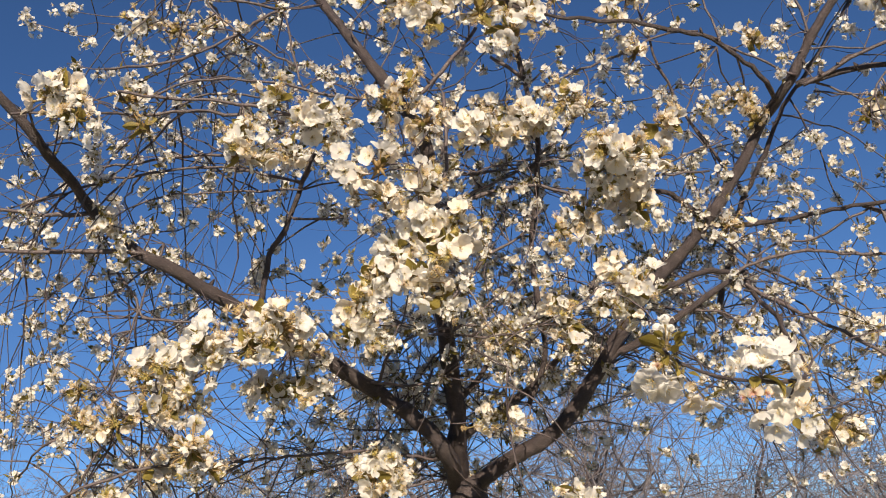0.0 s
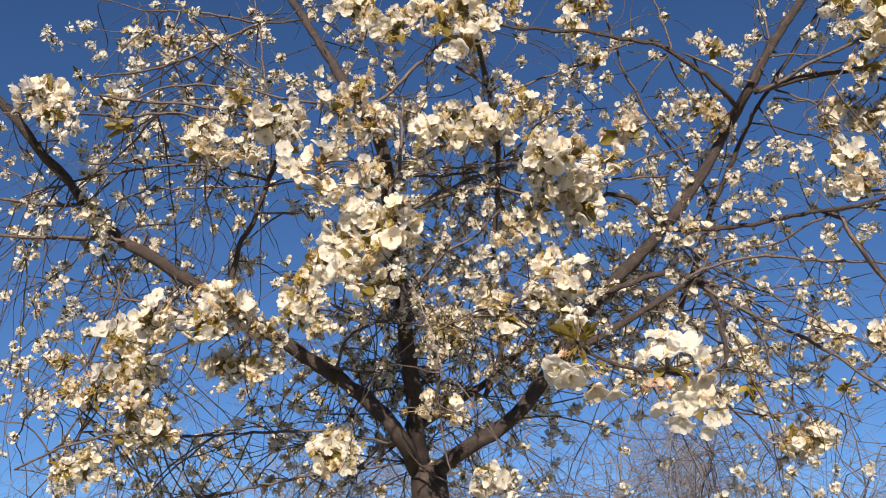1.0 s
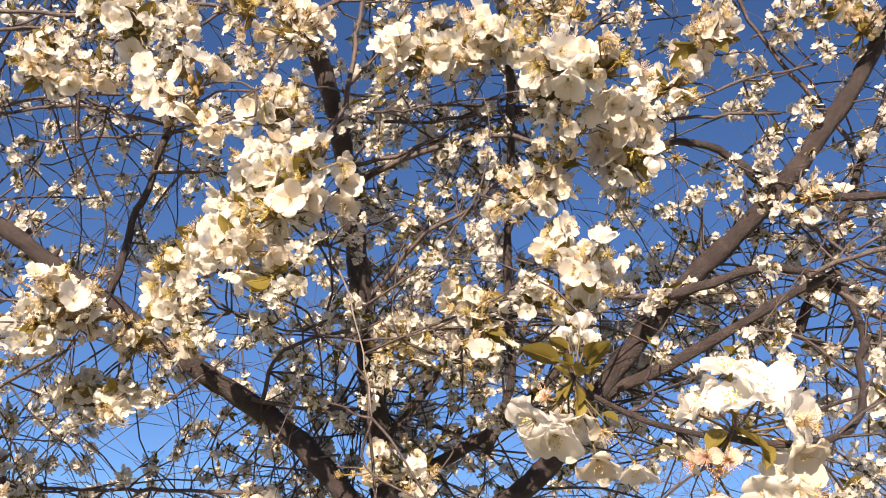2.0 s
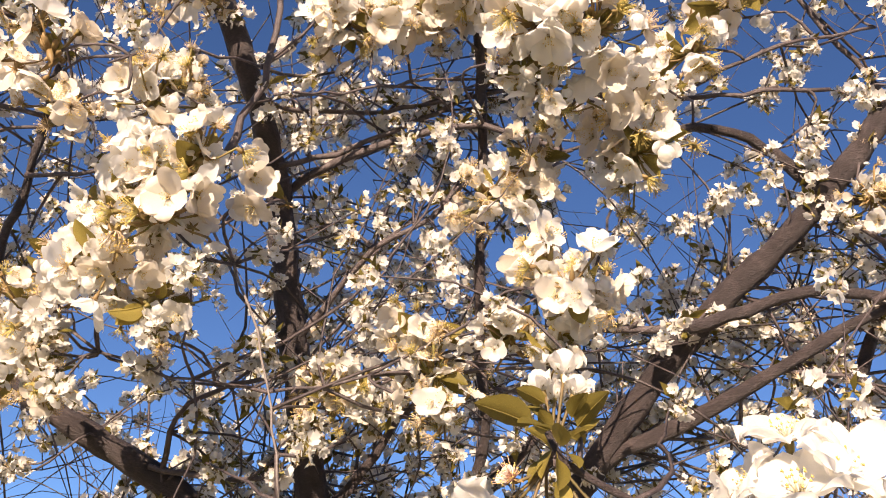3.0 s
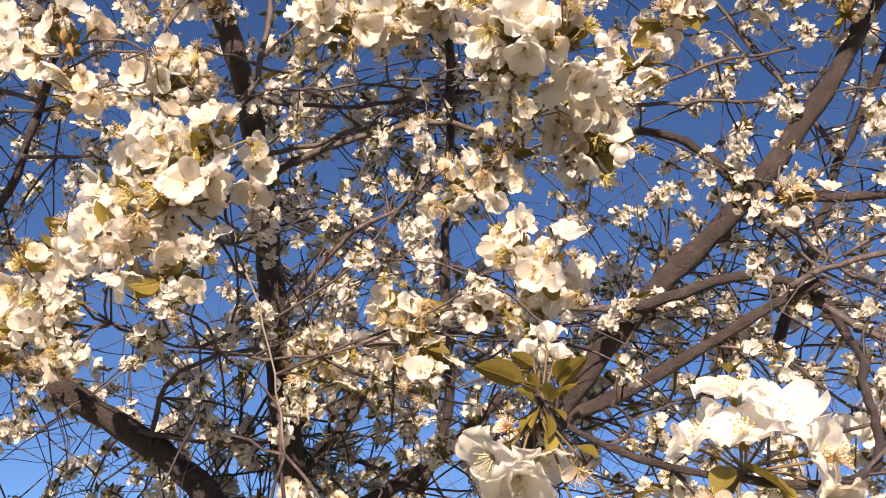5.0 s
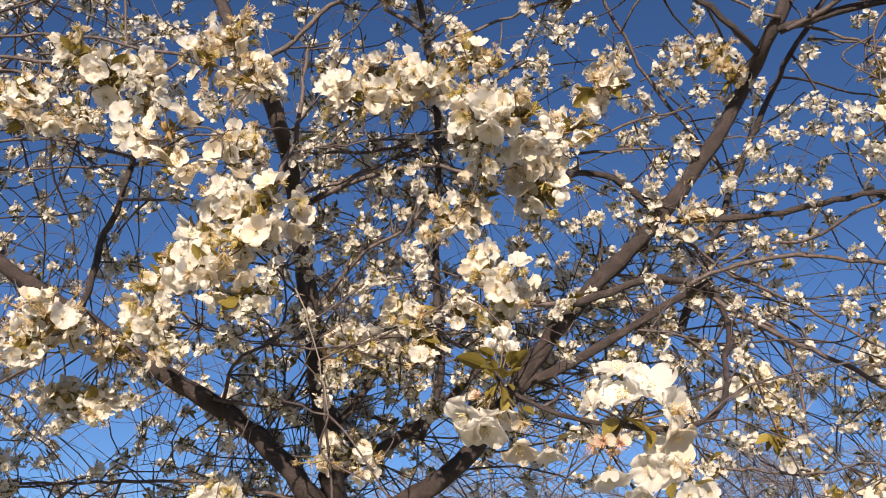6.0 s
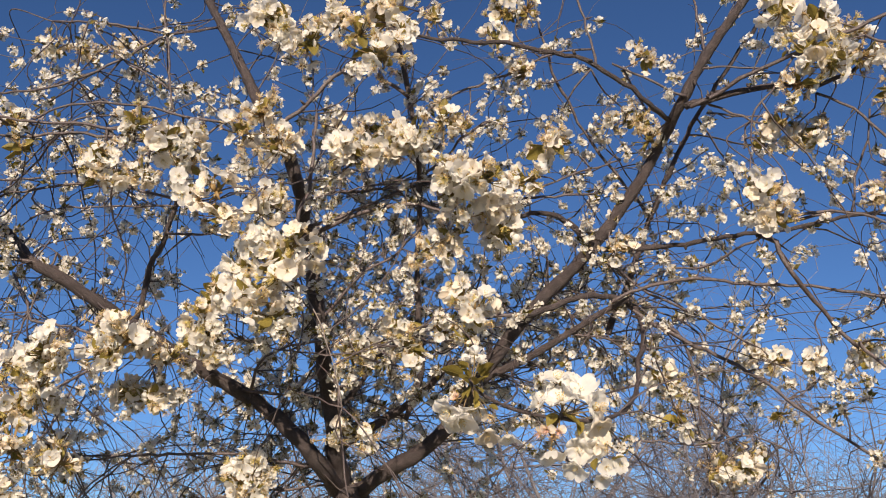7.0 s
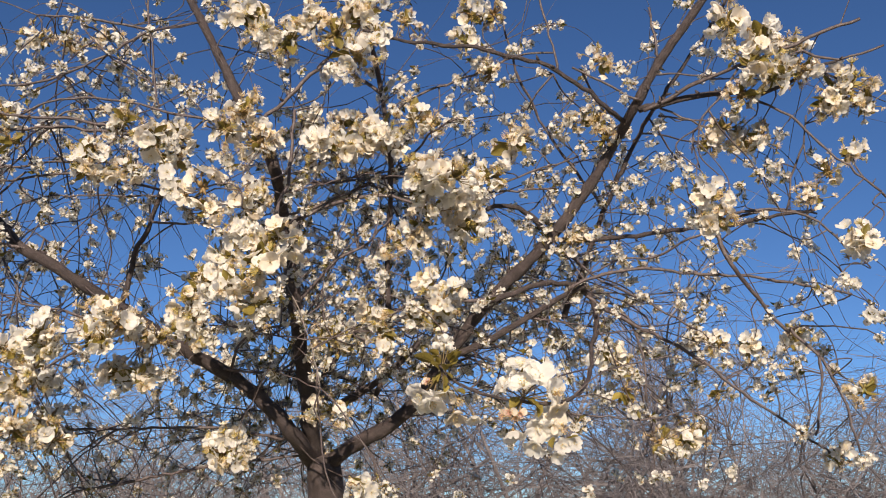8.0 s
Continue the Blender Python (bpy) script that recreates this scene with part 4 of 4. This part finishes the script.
blossom("M", -0.470, 1.404, 2.366, 0.0207)
blossom("M", -0.477, 1.404, 2.322, 0.0171)
blossom("M", -0.413, 1.430, 2.421, 0.0247)
blossom("M", -0.366, 1.469, 2.454, 0.0253)
blossom("M", -0.320, 1.469, 2.414, 0.0233)
blossom("M", -0.314, 1.482, 2.372, 0.0215)
blossom("M", -0.253, 1.482, 2.456, 0.0235)
blossom("M", -0.250, 1.482, 2.357, 0.0213)
blossom("M", -0.201, 1.495, 2.325, 0.0160)
blossom("M", -0.639, 1.430, 2.023, 0.0198)
blossom("F", -0.350, 1.317, 1.854, 0.0349)
blossom("F", -0.334, 1.319, 1.830, 0.0260)
blossom("M", -0.244, 1.352, 1.883, 0.0355)
blossom("F", -0.263, 1.352, 1.856, 0.0265)
blossom("M", -0.219, 1.359, 1.886, 0.0231)
blossom("F", 0.017, 1.521, 2.283, 0.0279)
blossom("F", 0.083, 1.508, 2.268, 0.0244)
blossom("F", 0.178, 1.469, 2.218, 0.0247)
blossom("M", 0.154, 1.469, 2.236, 0.0205)
blossom("F", -0.188, 1.300, 2.158, 0.0232)
blossom("M", -0.150, 1.300, 2.158, 0.0208)
blossom("M", -0.201, 1.300, 2.116, 0.0228)
blossom("M", -0.062, 1.339, 2.133, 0.0207)
blossom("M", -0.064, 1.404, 2.214, 0.0228)
blossom("M", -0.023, 1.404, 2.192, 0.0201)
blossom("M", 0.030, 1.560, 2.194, 0.0189)
blossom("M", -0.043, 1.625, 2.303, 0.0197)
blossom("M", -0.031, 1.560, 2.184, 0.0191)
blossom("F", 0.978, 1.495, 2.281, 0.0390)
blossom("M", 1.002, 1.495, 2.247, 0.0348)
blossom("M", 0.946, 1.495, 2.251, 0.0311)
blossom("F", 0.779, 1.456, 2.396, 0.0356)
blossom("M", 0.916, 1.560, 2.106, 0.0276)
blossom("M", 0.938, 1.534, 2.141, 0.0254)
blossom("M", 0.972, 1.508, 2.165, 0.0289)
blossom("F", 0.943, 1.430, 1.989, 0.0302)
blossom("F", 0.899, 1.365, 1.908, 0.0219)
blossom("M", 0.868, 1.378, 1.891, 0.0204)
blossom("F", 0.924, 1.365, 1.855, 0.0199)
blossom("M", 0.939, 1.495, 1.763, 0.0266)
blossom("F", 0.891, 1.690, 1.888, 0.0245)
blossom("M", 0.941, 1.690, 1.856, 0.0223)
blossom("M", 0.891, 1.690, 1.712, 0.0238)
blossom("M", 0.943, 1.690, 1.672, 0.0274)
blossom("F", 0.988, 1.690, 1.662, 0.0234)
blossom("M", 0.689, 1.755, 1.707, 0.0292)
blossom("M", 0.653, 1.755, 1.702, 0.0292)
blossom("F", -0.069, 1.378, 2.013, 0.0214)
blossom("F", -0.062, 1.365, 1.929, 0.0221)
blossom("F", -0.102, 1.378, 1.891, 0.0223)
blossom("F", -0.007, 1.378, 1.885, 0.0215)
blossom("F", 0.020, 1.365, 1.923, 0.0204)
blossom("F", -0.097, 1.391, 1.854, 0.0183)
blossom("F", -0.016, 1.365, 1.952, 0.0210)


# the spray that hangs nearest to the path, flower by flower
def near_spur(x, y, z):
    lump = Lump()
    for _ in range(7):
        d = unit(rng_bloom)
        tube(lump, [(0, 0, 0), d * 0.003, d * 0.006], [0.0022, 0.0024, 0.0004], 5, 0)
    at = np.array((x, y, z))
    near = SAMPLES[np.argmin(np.linalg.norm(SAMPLES - at, axis=1))]
    tube(lump, [near - at, (near - at) * 0.4, (0, 0, 0)], [0.0016, 0.0015, 0.0013], 6)
    return part("flowering_spur", lump.mesh("flowering_spur", [TWIG]), tree, place=Matrix.Translation(at - FOOT)), at


def bloom(spur, at, kind, x, y, z, size, way, roll=None):
    """One flower, bud or leaf of a near spur, facing the given way, on its own stalk."""
    q = np.array((x, y, z)) - at
    way = np.array(way) / np.linalg.norm(way)
    if kind == "leaf":
        m = Vector(way).to_track_quat("X", "Z").to_matrix().to_4x4() @ pose(0, 0, 0, rng_bloom.uniform(-50, 50) if roll is None else roll)
        part("leaf", rng_bloom.choice(LEAVES), spur, place=Matrix.Translation(q) @ m @ Matrix.Diagonal((size, size, size, 1)))
        return
    me = rng_bloom.choice({"hero": HEROES, "open": OPEN, "cup": CUPPED, "spent": SPENT, "pink": PINKS, "bud": BUDS}[kind])
    ob = part("flower", me, spur, place=Matrix.Translation(q) @ facing(way, rng_bloom.uniform(0, 360)) @ Matrix.Diagonal((size, size, size, 1)))
    end = q - way * size * 0.15
    stalk = Lump()
    tube(stalk, spline([(0, 0, 0), end * 0.5 - way * size * 0.12, end], 0.006), [0.0010] * len(spline([(0, 0, 0), end * 0.5 - way * size * 0.12, end], 0.006)), 5)
    part("stalk", stalk.mesh("stalk", [STALK]), spur)


spur, at = near_spur(0.285, 1.350, 1.783)
bloom(spur, at, "leaf", 0.276, 1.342, 1.800, 0.0345, (-0.85, -0.35, 0.32), 35)
bloom(spur, at, "leaf", 0.285, 1.347, 1.787, 0.0190, (-0.25, -0.45, -0.85))
bloom(spur, at, "leaf", 0.290, 1.342, 1.781, 0.0213, (0.25, -0.5, -0.8))
bloom(spur, at, "leaf", 0.297, 1.347, 1.794, 0.0164, (0.75, -0.5, 0.35))
bloom(spur, at, "leaf", 0.280, 1.355, 1.803, 0.0176, (-0.45, 0.1, 0.9))
bloom(spur, at, "leaf", 0.294, 1.347, 1.785, 0.0176, (0.5, -0.6, -0.5))
bloom(spur, at, "leaf", 0.281, 1.350, 1.782, 0.0164, (-0.5, -0.5, -0.7))
bloom(spur, at, "leaf", 0.301, 1.350, 1.795, 0.0158, (0.6, 0.2, 0.7))
bloom(spur, at, "leaf", 0.292, 1.343, 1.769, 0.0194, (0.1, -0.5, -0.85))
bloom(spur, at, "leaf", 0.284, 1.350, 1.799, 0.0139, (-0.3, -0.6, 0.7))
for k in range(9):
    a = 2 * math.pi * k / 9
    bloom(spur, at, "leaf", 0.291 + 0.009 * math.cos(a), 1.345 + 0.008 * math.sin(a), 1.799 + 0.013 * math.sin(2.3 * a), 0.021 + 0.005 * math.cos(3 * a), (0.75 * math.cos(a), 0.6 * math.sin(a) - 0.25, 0.45 + 0.45 * math.cos(2.3 * a)))
bloom(spur, at, "bud", 0.291, 1.350, 1.831, 0.0320, (0.05, -0.15, 1))
bloom(spur, at, "bud", 0.280, 1.347, 1.821, 0.0270, (-0.35, -0.3, 0.85))
bloom(spur, at, "bud", 0.296, 1.353, 1.820, 0.0253, (0.4, -0.2, 0.9))
bloom(spur, at, "bud", 0.284, 1.360, 1.820, 0.0219, (0, 0.3, 0.9))
bloom(spur, at, "hero", 0.257, 1.335, 1.751, 0.0513, (-0.5, -0.62, -0.55))
bloom(spur, at, "hero", 0.273, 1.342, 1.740, 0.0504, (0.1, -0.5, -0.86))
bloom(spur, at, "hero", 0.284, 1.355, 1.754, 0.0436, (0.45, -0.4, -0.75))
bloom(spur, at, "hero", 0.247, 1.360, 1.745, 0.0388, (-0.75, -0.1, -0.6))
bloom(spur, at, "pink", 0.267, 1.335, 1.769, 0.0310, (-0.2, -0.85, 0.2))
bloom(spur, at, "leaf", 0.310, 1.347, 1.760, 0.0176, (0.7, -0.5, -0.4))
bloom(spur, at, "spent", 0.310, 1.347, 1.744, 0.0300, (0.4, -0.5, -0.6))
bloom(spur, at, "cup", 0.306, 1.347, 1.722, 0.0388, (0.25, -0.35, -0.9))
bloom(spur, at, "cup", 0.333, 1.360, 1.720, 0.0329, (0.2, -0.3, -0.9))
bloom(spur, at, "leaf", 0.344, 1.360, 1.729, 0.0177, (0.6, -0.5, 0.3))
spur, at = near_spur(0.408, 1.347, 1.743)
bloom(spur, at, "hero", 0.410, 1.335, 1.761, 0.0571, (-0.1, -0.62, 0.7))
bloom(spur, at, "hero", 0.407, 1.351, 1.792, 0.0513, (-0.15, -0.45, 0.85))
bloom(spur, at, "hero", 0.430, 1.342, 1.773, 0.0532, (0.35, -0.72, 0.55))
bloom(spur, at, "hero", 0.451, 1.342, 1.752, 0.0504, (0.8, -0.5, -0.05))
bloom(spur, at, "hero", 0.388, 1.355, 1.769, 0.0426, (-0.75, -0.45, 0.35))
bloom(spur, at, "cup", 0.455, 1.347, 1.730, 0.0436, (0.45, -0.4, -0.8))
bloom(spur, at, "cup", 0.376, 1.353, 1.761, 0.0271, (-0.9, -0.3, 0.1))
bloom(spur, at, "spent", 0.459, 1.335, 1.748, 0.0378, (0.9, -0.35, 0.15))
bloom(spur, at, "leaf", 0.410, 1.342, 1.745, 0.0346, (0.75, -0.4, -0.55))
bloom(spur, at, "leaf", 0.426, 1.351, 1.741, 0.0312, (0.3, -0.6, -0.75))
bloom(spur, at, "leaf", 0.401, 1.347, 1.746, 0.0270, (-0.4, -0.6, -0.7))
bloom(spur, at, "pink", 0.389, 1.332, 1.722, 0.0329, (-0.35, -0.85, -0.25))
bloom(spur, at, "pink", 0.404, 1.329, 1.719, 0.0310, (0.15, -0.9, -0.3))
bloom(spur, at, "pink", 0.396, 1.339, 1.716, 0.0291, (0.05, -0.6, -0.75))
bloom(spur, at, "pink", 0.379, 1.343, 1.719, 0.0242, (-0.7, -0.6, -0.3))
bloom(spur, at, "cup", 0.393, 1.342, 1.695, 0.0397, (0.1, -0.35, -0.95))
spur, at = near_spur(0.443, 1.371, 1.705)
bloom(spur, at, "hero", 0.430, 1.363, 1.700, 0.0397, (-0.35, -0.75, -0.5))
bloom(spur, at, "hero", 0.446, 1.365, 1.700, 0.0367, (0.2, -0.7, -0.65))
bloom(spur, at, "cup", 0.425, 1.371, 1.679, 0.0388, (-0.3, -0.4, -0.85))
bloom(spur, at, "hero", 0.442, 1.368, 1.717, 0.0349, (0, -0.8, 0.55))
bloom(spur, at, "spent", 0.462, 1.365, 1.700, 0.0349, (0.8, -0.6, 0))
bloom(spur, at, "spent", 0.454, 1.360, 1.704, 0.0300, (0.4, -0.85, 0.2))
bloom(spur, at, "open", 0.464, 1.371, 1.676, 0.0300, (0.4, -0.8, -0.3))
bloom(spur, at, "open", 0.482, 1.377, 1.679, 0.0291, (0.6, -0.7, 0))
bloom(spur, at, "cup", 0.458, 1.375, 1.665, 0.0291, (0.1, -0.5, -0.85))
bloom(spur, at, "leaf", 0.471, 1.371, 1.684, 0.0211, (0.7, -0.5, 0.3))
bloom(spur, at, "leaf", 0.450, 1.368, 1.687, 0.0211, (-0.1, -0.7, -0.7))


# ---- fine twigs and the small blossoms of the rear crown ----
def build_rear():
    rng = random.Random(21)
    twigs, bloom = Lump(), Lump()

    def tiny(lump, c, way, s, old=0.55):
        m = np.array(facing(way, rng.uniform(0, 360)).to_3x3()).T * s
        spent = rng.random() < old
        cup = rng.uniform(0.3, 1.15)
        for k in range(rng.choice((0, 1, 2)) if spent else 5):
            a = 2 * math.pi * (k + rng.uniform(-0.2, 0.2)) / 5
            q = cup + rng.uniform(-0.15, 0.15)
            shape = [(0.03, 0, 0), (0.27, -0.25, q * 0.22), (0.29, 0, q * 0.14), (0.27, 0.25, q * 0.22), (0.49, -0.15, q * 0.42), (0.46, 0.0, q * 0.36), (0.49, 0.15, q * 0.42)]
            ca, sa = math.cos(a), math.sin(a)
            lump.add([c + np.array((x * ca - y * sa, x * sa + y * ca, z)) @ m for x, y, z in shape], [(0, 1, 2), (0, 2, 3), (1, 4, 5, 2), (2, 5, 6, 3)], 0)
        for k in range(9 if spent else 5):
            d = unit(rng, np.array((0, 0, 1.5 if spent else 2.2)) @ m / s)
            side = np.cross(d, (0.3, 0.5, 0.8)) * 0.028 * s
            up = np.cross(d, side)
            lump.add([c + side, c - side, c + up, c + d * s * (0.42 if spent else 0.36)], [(0, 3, 2), (1, 2, 3), (0, 1, 3)], 1 if spent else 3)
        side, up, back = np.array((0.12, 0, 0)) @ m, np.array((0, 0.12, 0)) @ m, np.array((0, 0, -0.34)) @ m
        lump.add([c + side, c + up, c - side, c - up, c + back], [(0, 1, 4), (1, 2, 4), (2, 3, 4), (3, 0, 4)], 2)

    def spray(c, r, count, old, axis=None):
        """A long clump of small flowers round a short spur."""
        axis = unit(rng) if axis is None else unit(rng, axis * 1.5)
        # folded young leaves between the flowers
        for _ in range(rng.randint(3, 5)):
            d = unit(rng, (0, -0.3, 0))
            a, size = c + axis * r * rng.uniform(-0.6, 0.6), rng.uniform(0.010, 0.019)
            side = np.cross(d, unit(rng)) * size * 0.22
            fold = np.cross(d, side) * 0.5
            bloom.add([a, a + d * size * 0.5 + side + fold, a + d * size * 0.5 - side + fold, a + d * size], [(0, 1, 3), (0, 3, 2)], 4)
        for _ in range(count):
            d = unit(rng, (0, -0.3, 0))
            tiny(bloom, c + d * r * rng.uniform(0.1, 0.62) + axis * r * rng.uniform(-0.7, 0.7), unit(rng, d * 1.2), rng.uniform(0.0080, 0.0135), old)

    def shoot(p, d, length, r, droop, bloom_gap):
        n = max(5, int(length / 0.032))
        line, q, e = [np.array(p)], np.array(p, float), np.array(d, float)
        since, bend = rng.uniform(0, bloom_gap), unit(rng)
        for k in range(n):
            if rng.random() < 0.12:
                bend = unit(rng)
            e = e + bend * 0.12 + np.array([rng.gauss(0, 0.13), rng.gauss(0, 0.13), rng.gauss(0, 0.13) - droop * k / n])
            e /= np.linalg.norm(e)
            q = q + e * length / n
            q[1] = max(q[1], p[1] + min(0.05, 0.02 * (k + 1)))
            line.append(q.copy())
            since += length / n
            rare = 0.72 * min(1, max(0, (abs(q[0] - 0.12) - 0.22) / 0.25, (q[2] - 2.30) / 0.12, (1.86 - q[2]) / 0.12))
            if since > bloom_gap and q[1] > 1.30 and rng.random() > rare:
                since = rng.uniform(-0.03, 0.0)
                spray(q + unit(rng) * 0.005, rng.uniform(0.010, 0.017), rng.randint(13, 22), 0.56, e)
        tube(twigs, np.array(line) - FOOT, [r * (1 - 0.7 * k / n) for k in range(n + 1)], 3)
        return line

    for c, r, old in SPRAYS:
        join = Lump()
        join_twig(join, c, 0.0010)
        twigs.add([v + c - FOOT for v in join.v], join.f)
        spray(c, r, round(34 * (r / 0.022) ** 1.5), old)
    # short spurs set along the thin branches of the upper crown
    for k in range(len(SAMPLES)):
        p = SAMPLES[k]
        if RADII[k] < 0.0055 and p[2] > 2.02 and rng.random() < (0.24 if p[0] < -0.12 else 0.05 if p[0] > 0.35 else 0.20):
            c = p + unit(rng, (0, 0.4, 0.2)) * rng.uniform(0.006, 0.028)
            if c[1] > 1.22:
                tube(twigs, np.array([p, (p + c) / 2 + unit(rng) * 0.003, c]) - FOOT, [0.0012, 0.0010, 0.0008], 4)
                spray(c, rng.uniform(0.010, 0.018), rng.randint(12, 20), 0.66, c - p)
    count = 0
    while count < 590:
        k = rng.randrange(len(SAMPLES))
        p = SAMPLES[k]
        if abs(p[0] - 0.12) > 0.36 and rng.random() < (0.80 if p[0] > 0 else 0.45):
            continue
        if p[2] > 2.08 and rng.random() < (0.62 if p[0] > 0.2 else 0.42):
            continue
        out = p - np.array((0.05, 1.80, 1.60))
        out /= np.linalg.norm(out)
        d = unit(rng, out * 0.9 + np.array((0, 0.75, 0.1)))
        if d[1] < 0.25:
            continue
        line = shoot(p, d, rng.uniform(0.15, 0.50), rng.uniform(0.0010, 0.0020), rng.uniform(-0.05, 0.22), rng.uniform(0.075, 0.135))
        if rng.random() < 0.5:
            j = rng.randrange(2, len(line))
            shoot(line[j], unit(rng, d), rng.uniform(0.08, 0.22), 0.0010, rng.uniform(-0.05, 0.2), rng.uniform(0.07, 0.13))
        count += 1
    # long drooping shoots at the sides of the crown
    for side, count in ((-1, 85), (1, 38)):
        edge = [p for p in SAMPLES if side * (p[0] - 0.1) > 0.38]
        for _ in range(count):
            p = edge[rng.randrange(len(edge))]
            d = unit(rng, np.array((0.8 * side, 0.7, rng.uniform(-0.5, 0.5))))
            if d[1] > 0.1:
                line = shoot(p, d, rng.uniform(0.25, 0.6), rng.uniform(0.0013, 0.0024), rng.uniform(0.10, 0.34), rng.uniform(0.09, 0.20))
                shoot(line[rng.randrange(2, len(line))], unit(rng, d), rng.uniform(0.10, 0.25), 0.0009, rng.uniform(0.05, 0.3), rng.uniform(0.09, 0.20))
    low = [p for p in SAMPLES if p[2] < 2.02 and p[0] < 0.62]
    for _ in range(210):
        p = low[rng.randrange(len(low))]
        if p[0] > 0.28 and rng.random() < 0.4:
            continue
        d = unit(rng, np.array((0.35 * (1 if p[0] > 0.1 else -1), 0.9, -0.1)))
        if d[1] < 0.25:
            continue
        line = shoot(p, d, rng.uniform(0.2, 0.65), rng.uniform(0.0011, 0.0021), rng.uniform(-0.25, 0.35), rng.uniform(0.12, 0.5))
        for _ in range(2):
            j = rng.randrange(2, len(line))
            shoot(line[j], unit(rng, d * 0.8), rng.uniform(0.1, 0.3), 0.0008, rng.uniform(-0.2, 0.25), rng.uniform(0.15, 0.5))
    tagged(part("twig_tangle", twigs.mesh("twig_tangle", [TWIG]), tree, "tangle of thin brown twigs"), kind="stuff")
    for v in range(len(bloom.v)):
        bloom.v[v] = bloom.v[v] - FOOT
    tagged(part("rear_blossom", bloom.mesh("rear_blossom", [PETAL, RUST, CALYX, STAMEN, LEAF]), tree, "small white and rusty blossoms of the rear crown"), kind="stuff")


build_rear()
